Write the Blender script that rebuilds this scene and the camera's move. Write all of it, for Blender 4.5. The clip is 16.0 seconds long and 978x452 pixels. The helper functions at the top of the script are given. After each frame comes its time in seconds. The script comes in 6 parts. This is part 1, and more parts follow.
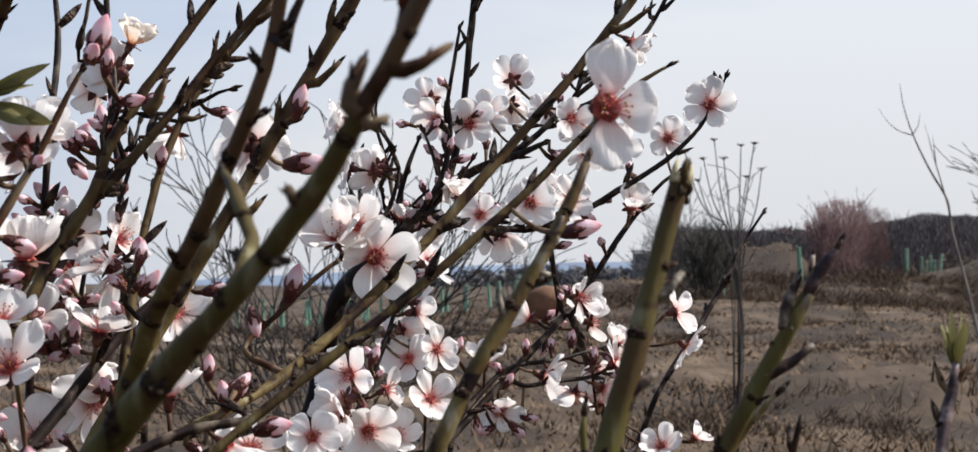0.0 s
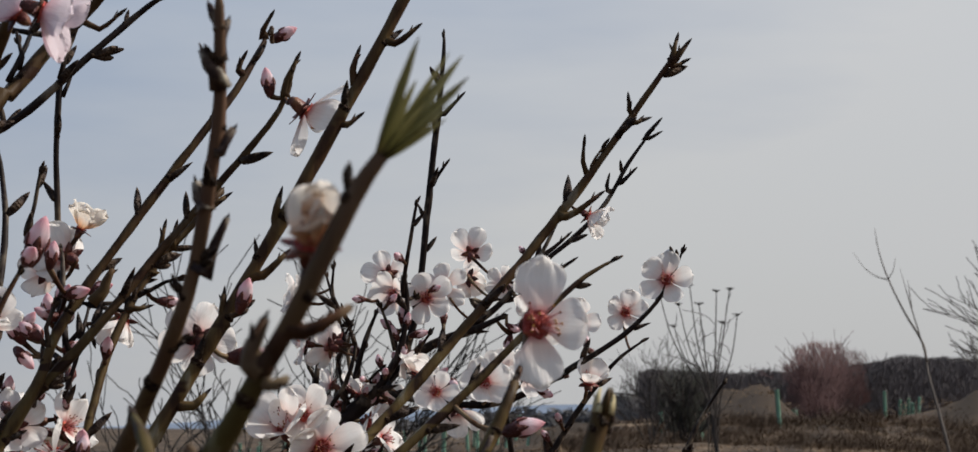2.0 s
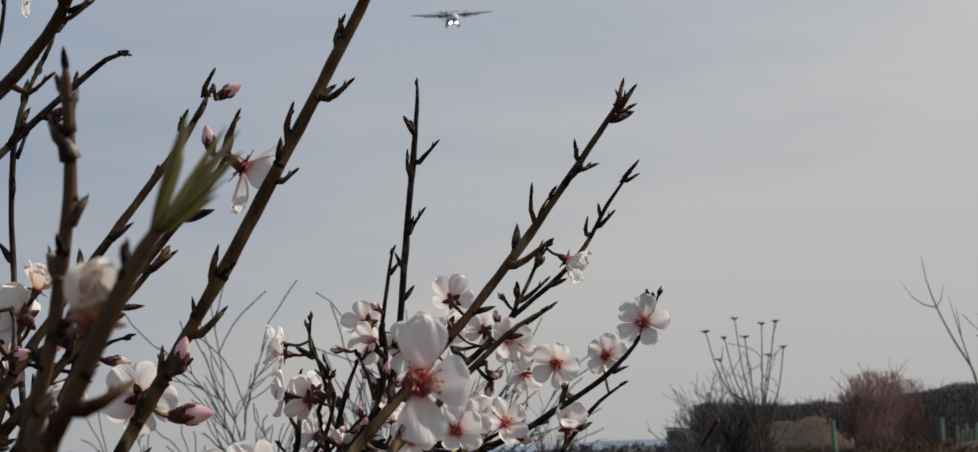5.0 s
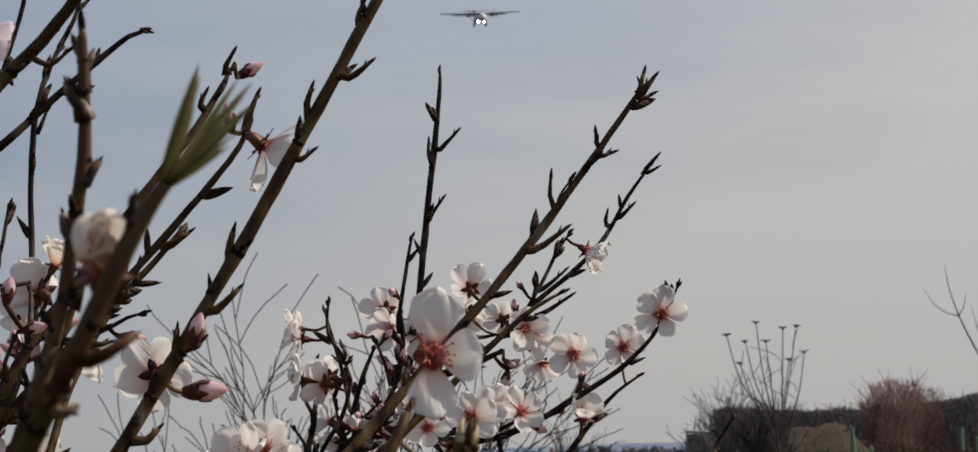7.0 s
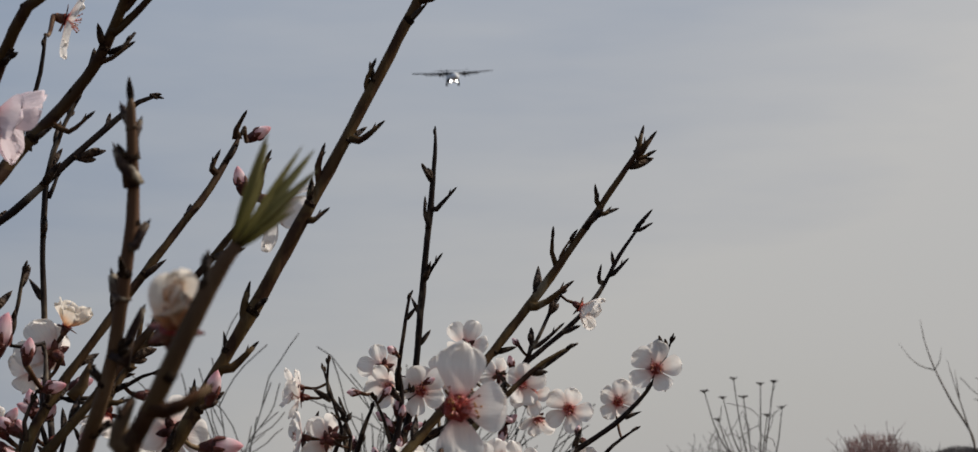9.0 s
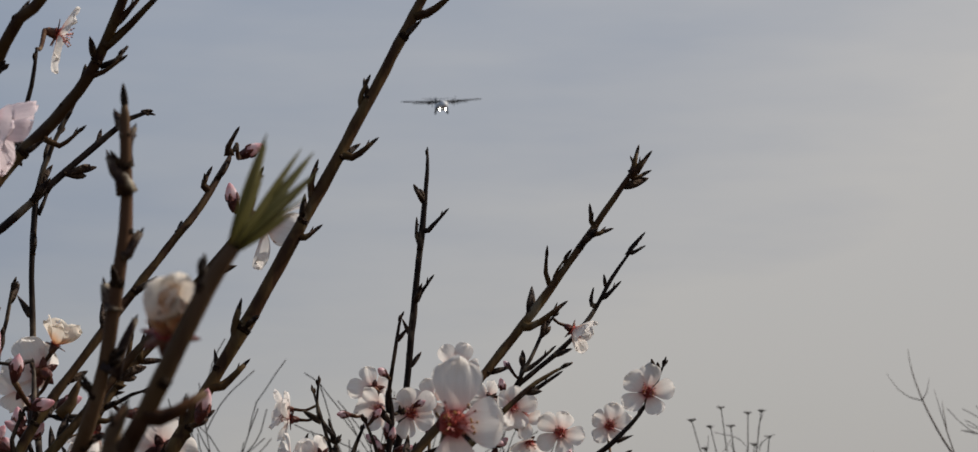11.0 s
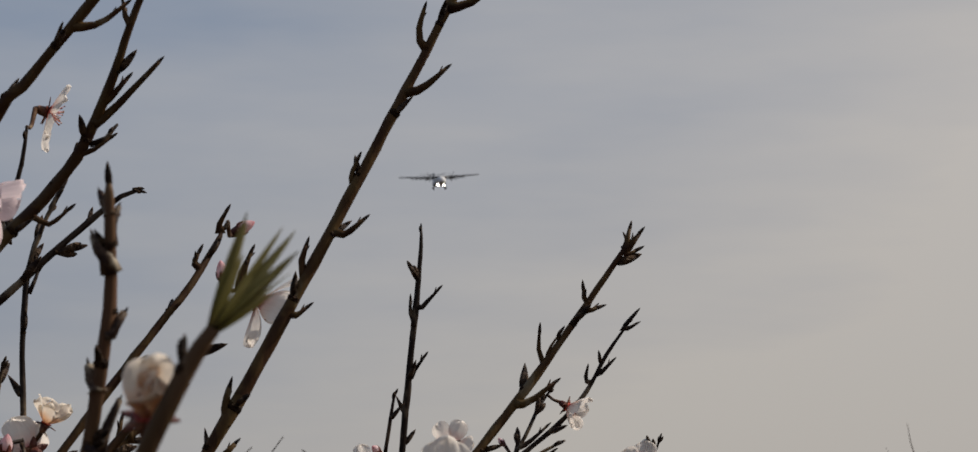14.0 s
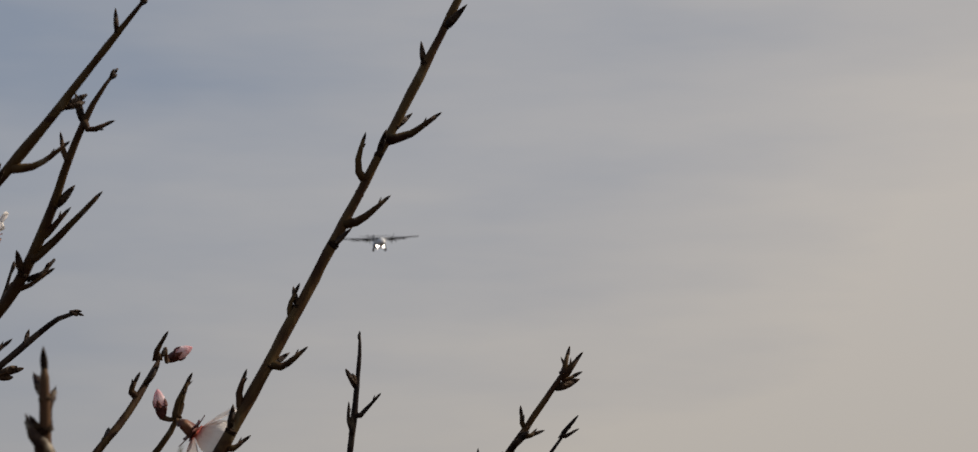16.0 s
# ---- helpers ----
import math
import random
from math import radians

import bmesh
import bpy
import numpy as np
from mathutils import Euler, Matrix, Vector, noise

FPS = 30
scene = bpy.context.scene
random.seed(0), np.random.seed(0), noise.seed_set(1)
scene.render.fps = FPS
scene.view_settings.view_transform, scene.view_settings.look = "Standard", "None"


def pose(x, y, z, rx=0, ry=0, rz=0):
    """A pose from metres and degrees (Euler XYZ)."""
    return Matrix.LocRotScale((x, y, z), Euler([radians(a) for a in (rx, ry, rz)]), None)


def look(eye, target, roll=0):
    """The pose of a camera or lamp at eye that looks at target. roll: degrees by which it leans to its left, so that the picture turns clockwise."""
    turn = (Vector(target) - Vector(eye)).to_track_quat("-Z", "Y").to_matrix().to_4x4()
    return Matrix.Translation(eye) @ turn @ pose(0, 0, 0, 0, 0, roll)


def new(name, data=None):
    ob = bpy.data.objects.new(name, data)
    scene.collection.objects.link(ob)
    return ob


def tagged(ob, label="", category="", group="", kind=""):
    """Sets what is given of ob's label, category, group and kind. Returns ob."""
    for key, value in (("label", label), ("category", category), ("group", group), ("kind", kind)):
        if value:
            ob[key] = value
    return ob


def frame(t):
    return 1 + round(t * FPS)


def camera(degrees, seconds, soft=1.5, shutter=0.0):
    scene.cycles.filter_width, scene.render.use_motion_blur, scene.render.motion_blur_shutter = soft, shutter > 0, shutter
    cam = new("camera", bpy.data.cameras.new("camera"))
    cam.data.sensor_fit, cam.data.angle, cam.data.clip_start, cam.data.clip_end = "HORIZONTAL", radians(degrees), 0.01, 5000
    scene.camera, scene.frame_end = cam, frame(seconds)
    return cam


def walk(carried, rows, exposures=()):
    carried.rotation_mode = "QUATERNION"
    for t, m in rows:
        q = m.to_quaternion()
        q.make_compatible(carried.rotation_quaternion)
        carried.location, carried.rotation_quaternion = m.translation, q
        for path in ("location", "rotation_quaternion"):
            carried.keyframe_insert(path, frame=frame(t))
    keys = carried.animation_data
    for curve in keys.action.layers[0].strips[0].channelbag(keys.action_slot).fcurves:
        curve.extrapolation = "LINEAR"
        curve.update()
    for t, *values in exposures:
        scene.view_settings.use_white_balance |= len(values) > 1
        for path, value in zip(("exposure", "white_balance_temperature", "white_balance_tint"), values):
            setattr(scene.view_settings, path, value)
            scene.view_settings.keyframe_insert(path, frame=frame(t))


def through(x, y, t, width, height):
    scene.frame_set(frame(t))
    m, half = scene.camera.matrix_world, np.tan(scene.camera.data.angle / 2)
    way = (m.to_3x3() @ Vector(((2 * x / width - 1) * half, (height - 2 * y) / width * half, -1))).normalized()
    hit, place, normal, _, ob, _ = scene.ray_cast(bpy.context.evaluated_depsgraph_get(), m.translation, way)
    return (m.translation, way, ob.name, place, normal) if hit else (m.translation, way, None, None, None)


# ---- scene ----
# the camera: a hand-held telephoto that tilts up slowly
cam = camera(24.38, 16.0, soft=1.45)
cam.data.dof.use_dof = True
cam.data.dof.focus_distance = 1.2
cam.data.dof.aperture_fstop = 62.0


def aim(x, y, z, pitch, yaw, roll):
    return pose(x, y, z, 90 + pitch, 0, yaw) @ pose(0, 0, 0, 0, 0, roll)


PATH = [
    (0.0, aim(-0.0448, 0.0005, 1.1724, 0.825, -0.550, 0.640)),
    (0.5, aim(-0.0411, 0.0002, 1.1800, 1.891, -0.619, 0.494)),
    (1.0, aim(-0.0380, -0.0008, 1.1840, 2.832, -0.661, 0.326)),
    (1.5, aim(-0.0358, 0.0015, 1.1894, 3.900, -1.223, 0.344)),
    (2.0, aim(-0.0322, 0.0016, 1.1924, 4.429, -1.067, 0.552)),
    (2.5, aim(-0.0192, 0.0008, 1.1973, 4.892, -0.648, 0.309)),
    (3.0, aim(-0.0122, -0.0015, 1.1985, 4.959, -0.317, -0.181)),
    (3.5, aim(0.0000, 0.0000, 1.2000, 5.314, 0.000, -0.745)),
    (4.0, aim(0.0066, -0.0013, 1.1994, 5.371, -0.142, -1.243)),
    (6.5, aim(0.0168, 0.0033, 1.1929, 5.429, 1.004, 0.084)),
    (7.0, aim(0.0154, 0.0030, 1.1909, 5.388, 0.817, 0.384)),
    (7.5, aim(0.0113, -0.0017, 1.1896, 5.857, 0.599, 0.594)),
    (8.0, aim(0.0041, -0.0056, 1.1879, 6.459, 0.417, 0.414)),
    (8.5, aim(0.0001, -0.0145, 1.1887, 7.028, 0.492, 0.125)),
    (9.0, aim(0.0024, -0.0227, 1.1879, 6.878, 0.166, -0.243)),
    (11.5, aim(-0.0005, -0.0101, 1.1847, 7.823, -0.174, 0.127)),
    (12.0, aim(0.0011, -0.0073, 1.1849, 8.060, -0.084, 0.153)),
    (12.5, aim(0.0002, -0.0093, 1.1837, 8.412, -0.189, 0.021)),
    (13.0, aim(0.0003, -0.0074, 1.1841, 8.488, -0.114, -0.231)),
    (13.5, aim(0.0025, -0.0066, 1.1851, 8.670, -0.046, -0.061)),
    (14.0, aim(0.0024, -0.0102, 1.1860, 9.502, -0.195, -0.156)),
    (14.5, aim(0.0117, -0.0078, 1.1896, 9.856, -0.306, -0.536)),
    (15.0, aim(0.0166, -0.0105, 1.1924, 10.088, -0.840, -0.805)),
    (15.5, aim(0.0038, -0.0173, 1.2065, 10.499, -1.369, -0.057)),
    (16.0, aim(0.0031, -0.0166, 1.2142, 11.061, -1.741, -0.211)),
]
EXPOSURES = [(0.0, 0.94, 6150, 11), (0.5, 0.79, 6100, 11), (1.0, 0.62, 6170, 11), (2.0, 0.38, 6400, 10), (2.5, 0.38, 6430, 10), (3.0, 0.32, 6450, 10), (4.0, 0.21, 6500, 10), (7.0, 0.19, 6650, 10), (13.0, 0.02, 6950, 12), (16.0, 0.03, 7350, 13)]
walk(cam, PATH, EXPOSURES)

# ---- world and sun ----
SUN_EL, SUN_AZ = 46.0, 80.0  # degrees; azimuth clockwise from +y
world = bpy.data.worlds.new("hazy_sky")
scene.world = world
world.use_nodes = True
wn, wl = world.node_tree.nodes, world.node_tree.links
bg = wn["Background"]
bg.inputs["Strength"].default_value = 0.1
sky = wn.new("ShaderNodeTexSky")
sky.sky_type, sky.sun_disc = "NISHITA", False
sky.sun_elevation, sky.sun_rotation = radians(SUN_EL), radians(SUN_AZ)
sky.air_density, sky.dust_density = 1.0, 2.0
wtc = wn.new("ShaderNodeTexCoord")
wmap = wn.new("ShaderNodeMapping")
wmap.inputs["Rotation"].default_value = (0.0, radians(14), 0.0)
wmap.inputs["Scale"].default_value = (1.6, 1.6, 8.0)
wl.new(wtc.outputs["Generated"], wmap.inputs["Vector"])
wnoise = wn.new("ShaderNodeTexNoise")
wnoise.inputs["Scale"].default_value = 1.3
wnoise.inputs["Detail"].default_value = 5.0
wnoise.inputs["Roughness"].default_value = 0.55
wl.new(wmap.outputs["Vector"], wnoise.inputs["Vector"])
wramp = wn.new("ShaderNodeValToRGB")
wramp.color_ramp.elements[0].position, wramp.color_ramp.elements[1].position = 0.38, 0.62
wramp.color_ramp.elements[0].color = (0.90, 0.90, 0.90, 1)
wramp.color_ramp.elements[1].color = (0.97, 0.97, 0.97, 1)
wl.new(wnoise.outputs["Fac"], wramp.inputs["Fac"])
# cloud veil: thinner and bluer up to the west, warm grey to the east and low
wsep = wn.new("ShaderNodeSeparateXYZ")
wl.new(wtc.outputs["Generated"], wsep.inputs["Vector"])
wrange = wn.new("ShaderNodeMapRange")
wrange.inputs["From Min"].default_value, wrange.inputs["From Max"].default_value = 0.44, 0.02
wlift = wn.new("ShaderNodeMath")
wlift.operation = "MULTIPLY_ADD"
wlift.inputs[1].default_value = -0.75
wl.new(wsep.outputs["X"], wlift.inputs[0])
wl.new(wsep.outputs["Z"], wlift.inputs[2])
wshift = wn.new("ShaderNodeMath")
wshift.operation = "MULTIPLY_ADD"
wshift.inputs[1].default_value, wshift.inputs[2].default_value = 0.7, -0.35
wl.new(wnoise.outputs["Fac"], wshift.inputs[0])
wsum = wn.new("ShaderNodeMath")
wl.new(wlift.outputs["Value"], wsum.inputs[0])
wl.new(wshift.outputs["Value"], wsum.inputs[1])
wl.new(wsum.outputs["Value"], wrange.inputs["Value"])
wtint = wn.new("ShaderNodeMixRGB")
wtint.inputs["Color1"].default_value = (2.12, 2.72, 3.74, 1)
wtint.inputs["Color2"].default_value = (4.62, 4.62, 4.62, 1)
wl.new(wrange.outputs["Result"], wtint.inputs["Fac"])
wmix = wn.new("ShaderNodeMixRGB")
wl.new(wramp.outputs["Color"], wmix.inputs["Fac"])
wl.new(sky.outputs["Color"], wmix.inputs["Color1"])
wl.new(wtint.outputs["Color"], wmix.inputs["Color2"])
# the veil dims a little towards the horizon
wlow = wn.new("ShaderNodeMapRange")
wlow.inputs["From Min"].default_value, wlow.inputs["From Max"].default_value = 0.0, 0.22
wlow.inputs["To Min"].default_value, wlow.inputs["To Max"].default_value = 0.86, 1.03
wl.new(wsep.outputs["Z"], wlow.inputs["Value"])
wdim = wn.new("ShaderNodeVectorMath")
wdim.operation = "SCALE"
wl.new(wmix.outputs["Color"], wdim.inputs[0])
wl.new(wlow.outputs["Result"], wdim.inputs["Scale"])
wl.new(wdim.outputs["Vector"], bg.inputs["Color"])

sun = new("sun", bpy.data.lights.new("sun", "SUN"))
sun.data.energy, sun.data.angle, sun.data.color = 4.0, radians(1.0), (1.0, 0.95, 0.88)
sa, se = radians(SUN_AZ), radians(SUN_EL)
sun.matrix_world = look((math.sin(sa) * math.cos(se) * 50, math.cos(sa) * math.cos(se) * 50, math.sin(se) * 50), (0, 0, 0))


# ---- materials ----
def material(name, rough=0.7, metal=0.0):
    m = bpy.data.materials.new(name)
    m.use_nodes = True
    b = m.node_tree.nodes["Principled BSDF"]
    b.inputs["Roughness"].default_value, b.inputs["Metallic"].default_value = rough, metal
    b.inputs["Specular IOR Level"].default_value = 0.25
    return m, m.node_tree.nodes, m.node_tree.links, b


def mottled(name, stops, scale, detail=6.0, rough=0.75, bump=0.3, distance=0.001, stretch=(1, 1, 1), spread=0.0, second=None, rings=None, tip=None):
    """A surface whose colour runs through stops by a noise in object space, with a fine bump and a second coarser stain."""
    m, n, l, b = material(name, rough)
    tc, mp = n.new("ShaderNodeTexCoord"), n.new("ShaderNodeMapping")
    mp.inputs["Scale"].default_value = stretch
    l.new(tc.outputs["Object"], mp.inputs["Vector"])
    no = n.new("ShaderNodeTexNoise")
    no.inputs["Scale"].default_value, no.inputs["Detail"].default_value = scale, detail
    l.new(mp.outputs["Vector"], no.inputs["Vector"])
    ramp = n.new("ShaderNodeValToRGB")
    els = ramp.color_ramp.elements
    while len(els) < len(stops):
        els.new(0.5)
    for e, (p, c) in zip(els, stops):
        e.position, e.color = p, (*c, 1)
    l.new(no.outputs["Fac"], ramp.inputs["Fac"])
    col = ramp.outputs["Color"]
    if second:
        no2 = n.new("ShaderNodeTexNoise")
        no2.inputs["Scale"].default_value, no2.inputs["Detail"].default_value = second[0], 3.0
        l.new(tc.outputs["Object"], no2.inputs["Vector"])
        r2 = n.new("ShaderNodeValToRGB")
        r2.color_ramp.elements[0].position, r2.color_ramp.elements[1].position = second[2], second[3]
        l.new(no2.outputs["Fac"], r2.inputs["Fac"])
        mx = n.new("ShaderNodeMixRGB")
        mx.inputs["Color2"].default_value = (*second[1], 1)
        l.new(r2.outputs["Color"], mx.inputs["Fac"])
        l.new(col, mx.inputs["Color1"])
        col = mx.outputs["Color"]
    if rings:
        mp3, no3, r3, mx3 = n.new("ShaderNodeMapping"), n.new("ShaderNodeTexNoise"), n.new("ShaderNodeValToRGB"), n.new("ShaderNodeMixRGB")
        mp3.inputs["Scale"].default_value = (0.22, 0.22, 1.0)
        no3.inputs["Scale"].default_value, no3.inputs["Detail"].default_value = rings[0], 2.0
        r3.color_ramp.elements[0].position, r3.color_ramp.elements[1].position = rings[2], rings[2] + 0.05
        mx3.inputs["Color2"].default_value = (*rings[1], 1)
        l.new(tc.outputs["Object"], mp3.inputs["Vector"])
        l.new(mp3.outputs["Vector"], no3.inputs["Vector"])
        l.new(no3.outputs["Fac"], r3.inputs["Fac"])
        l.new(r3.outputs["Color"], mx3.inputs["Fac"])
        l.new(col, mx3.inputs["Color1"])
        col = mx3.outputs["Color"]
    if tip:
        # young wood turns from green to red-brown along the shoot
        sx, mr, mt, mw = n.new("ShaderNodeSeparateXYZ"), n.new("ShaderNodeMapRange"), n.new("ShaderNodeMixRGB"), n.new("ShaderNodeMath")
        l.new(tc.outputs["Object"], sx.inputs["Vector"])
        mw.operation, mw.inputs[1].default_value = "MULTIPLY_ADD", 0.12
        l.new(no.outputs["Fac"], mw.inputs[0])
        l.new(sx.outputs["Z"], mw.inputs[2])
        mr.inputs["From Min"].default_value, mr.inputs["From Max"].default_value = tip[1] + 0.06, tip[2] + 0.06
        mr.inputs["To Max"].default_value = tip[3]
        l.new(mw.outputs["Value"], mr.inputs["Value"])
        l.new(mr.outputs["Result"], mt.inputs["Fac"])
        l.new(col, mt.inputs["Color1"])
        mt.inputs["Color2"].default_value = (*tip[0], 1)
        col = mt.outputs["Color"]
    if spread:
        oi, hs, ma = n.new("ShaderNodeObjectInfo"), n.new("ShaderNodeHueSaturation"), n.new("ShaderNodeMapRange")
        ma.inputs["To Min"].default_value, ma.inputs["To Max"].default_value = 1 - spread, 1 + spread
        l.new(oi.outputs["Random"], ma.inputs["Value"])
        l.new(ma.outputs["Result"], hs.inputs["Value"])
        l.new(col, hs.inputs["Color"])
        col = hs.outputs["Color"]
    l.new(col, b.inputs["Base Color"])
    bu = n.new("ShaderNodeBump")
    bu.inputs["Strength"].default_value, bu.inputs["Distance"].default_value = bump, distance
    l.new(no.outputs["Fac"], bu.inputs["Height"])
    l.new(bu.outputs["Normal"], b.inputs["Normal"])
    return m


def petal_material(name, tip, base, claw, through=0.45, axis="Y", stops=(0.03, 0.2, 0.55)):
    """White blossom: pale tip, flushed base, fine veins along the petal, thin enough to let light through."""
    m, n, l, b = material(name, 0.55)
    tc, sp = n.new("ShaderNodeTexCoord"), n.new("ShaderNodeSeparateXYZ")
    l.new(tc.outputs["Object"], sp.inputs["Vector"])
    ramp = n.new("ShaderNodeValToRGB")
    els = ramp.color_ramp.elements
    els.new(0.5)
    for e, (p, c) in zip(els, zip(stops, (claw, base, tip))):
        e.position, e.color = p, (*c, 1)
    l.new(sp.outputs[axis], ramp.inputs["Fac"])
    mp, wv = n.new("ShaderNodeMapping"), n.new("ShaderNodeTexNoise")
    mp.inputs["Scale"].default_value = (15, 1.6, 1)
    wv.inputs["Scale"].default_value, wv.inputs["Detail"].default_value = 1.0, 3.0
    l.new(tc.outputs["Object"], mp.inputs["Vector"])
    l.new(mp.outputs["Vector"], wv.inputs["Vector"])
    vr = n.new("ShaderNodeMapRange")
    vr.inputs["From Min"].default_value, vr.inputs["From Max"].default_value = 0.3, 0.7
    vr.inputs["To Min"].default_value, vr.inputs["To Max"].default_value = 0.95, 1.02
    l.new(wv.outputs["Fac"], vr.inputs["Value"])
    hs = n.new("ShaderNodeHueSaturation")
    l.new(vr.outputs["Result"], hs.inputs["Value"])
    l.new(ramp.outputs["Color"], hs.inputs["Color"])
    l.new(hs.outputs["Color"], b.inputs["Base Color"])
    bu = n.new("ShaderNodeBump")
    bu.inputs["Strength"].default_value, bu.inputs["Distance"].default_value = 0.2, 0.015
    l.new(wv.outputs["Fac"], bu.inputs["Height"])
    l.new(bu.outputs["Normal"], b.inputs["Normal"])
    tr, mix = n.new("ShaderNodeBsdfTranslucent"), n.new("ShaderNodeMixShader")
    mix.inputs["Fac"].default_value = through
    l.new(hs.outputs["Color"], tr.inputs["Color"])
    l.new(b.outputs["BSDF"], mix.inputs[1])
    l.new(tr.outputs["BSDF"], mix.inputs[2])
    l.new(mix.outputs["Shader"], n["Material Output"].inputs["Surface"])
    return m


def glow(name, colour, strength):
    m, n, l, b = material(name)
    b.inputs["Emission Color"].default_value, b.inputs["Emission Strength"].default_value = (*colour, 1), strength
    return m


GREEN = mottled("young_bark", ((0.32, (0.016, 0.009, 0.004)), (0.42, (0.060, 0.049, 0.014)), (0.58, (0.088, 0.074, 0.022)), (0.70, (0.24, 0.22, 0.12))), 150.0, 12.0, 0.65, 0.9, 0.0008,
                (1, 1, 0.22), 0.12, (34.0, (0.056, 0.034, 0.012), 0.50, 0.66), (75.0, (0.024, 0.010, 0.006), 0.63), ((0.054, 0.028, 0.012), 1.186, 1.22, 0.38))
SHOOT = mottled("shoot_bark", ((0.32, (0.018, 0.010, 0.005)), (0.42, (0.064, 0.048, 0.014)), (0.58, (0.100, 0.076, 0.022)), (0.72, (0.24, 0.21, 0.12))), 150.0, 12.0, 0.65, 0.9, 0.0008,
                (1, 1, 0.22), 0.12, (34.0, (0.050, 0.028, 0.012), 0.50, 0.66), (75.0, (0.024, 0.010, 0.006), 0.64), ((0.098, 0.053, 0.034), 1.19, 1.27, 0.82))
OLIVE = mottled("brown_bark", ((0.35, (0.014, 0.007, 0.004)), (0.46, (0.084, 0.055, 0.020)), (0.60, (0.136, 0.100, 0.036)), (0.69, (0.28, 0.25, 0.17))), 130.0, 10.0, 0.55, 0.9, 0.001,
                (1, 1, 0.35), 0.25, (18.0, (0.030, 0.015, 0.008), 0.52, 0.72), (110.0, (0.012, 0.005, 0.004), 0.60), ((0.048, 0.022, 0.011), 1.18, 1.30, 0.66))
SCALY = mottled("scaly_spur", ((0.42, (0.020, 0.008, 0.006)), (0.50, (0.060, 0.034, 0.020)), (0.58, (0.13, 0.10, 0.07)), (0.70, (0.32, 0.28, 0.22))), 230.0, 3.0, 0.6, 0.8, 0.001, spread=0.2)
NODE = mottled("node_bark", ((0.34, (0.012, 0.005, 0.004)), (0.50, (0.048, 0.022, 0.012)), (0.62, (0.085, 0.055, 0.026)), (0.74, (0.28, 0.23, 0.15))), 1.9, 6.0, 0.7, 0.8, 0.1, spread=0.3)
SCAR = mottled("bud_scar", ((0.42, (0.022, 0.010, 0.007)), (0.55, (0.050, 0.024, 0.014)), (0.66, (0.34, 0.29, 0.20))), 3.0, 5.0, 0.7, 0.6, 0.1, spread=0.3)
DARK = mottled("old_bark", ((0.3, (0.005, 0.003, 0.0025)), (0.54, (0.018, 0.011, 0.008)), (0.66, (0.15, 0.115, 0.08))), 120.0, 8.0, 0.55, 0.8, 0.001,
               (1, 1, 0.5), 0.2, (40.0, (0.018, 0.011, 0.010), 0.45, 0.7))
PURPLE = mottled("scaly_bud_bark", ((0.40, (0.014, 0.006, 0.007)), (0.55, (0.055, 0.030, 0.028)), (0.68, (0.17, 0.13, 0.12)), (0.78, (0.36, 0.32, 0.29))), 190.0, 6.0, 0.6, 0.8, 0.001, spread=0.15)
BROWN = mottled("red_bark", ((0.3, (0.014, 0.006, 0.004)), (0.5, (0.062, 0.028, 0.013)), (0.72, (0.20, 0.15, 0.09))), 90.0, 8.0, 0.55, 0.6, 0.0008, (1, 1, 0.4), 0.2)
SCALE_BUD = mottled("bud_scale", ((0.38, (0.018, 0.011, 0.009)), (0.56, (0.06, 0.038, 0.024)), (0.74, (0.28, 0.23, 0.15))), 2.2, 4.0, 0.6, 0.5, 0.05, spread=0.35)
CUT = mottled("cut_wood", ((0.3, (0.30, 0.24, 0.12)), (0.6, (0.45, 0.38, 0.22))), 300.0, 4.0, 0.8)
CALYX = mottled("calyx_red", ((0.35, (0.040, 0.010, 0.009)), (0.55, (0.095, 0.024, 0.018)), (0.7, (0.17, 0.080, 0.042))), 1.6, 4.0, 0.5, 0.3, 0.05, spread=0.25)
PETAL = petal_material("petal_white", (0.90, 0.855, 0.81), (0.87, 0.68, 0.61), (0.56, 0.12, 0.11), stops=(0.06, 0.24, 0.60))
PETAL_PINK = petal_material("petal_pink", (0.84, 0.72, 0.75), (0.78, 0.55, 0.58), (0.55, 0.14, 0.16))
PETAL_OLD = petal_material("petal_faded", (0.86, 0.79, 0.70), (0.76, 0.48, 0.28), (0.42, 0.14, 0.07))
BUD_PINK = petal_material("bud_petals", (0.70, 0.32, 0.36), (0.84, 0.68, 0.70), (0.80, 0.50, 0.52), 0.4, "Z", (0.1, 0.35, 0.66))
STAMEN = mottled("stamen", ((0.3, (0.50, 0.11, 0.10)), (0.6, (0.72, 0.40, 0.37))), 1.0, 2.0, 0.5)
CENTRE = mottled("flower_centre", ((0.3, (0.22, 0.022, 0.020)), (0.6, (0.40, 0.065, 0.045)), (0.75, (0.52, 0.20, 0.07))), 5.0, 4.0, 0.5, 0.5, 0.05, spread=0.25)
ANTHER = mottled("anther", ((0.36, (0.15, 0.03, 0.02)), (0.66, (0.50, 0.26, 0.06))), 3.0, 2.0, 0.6)
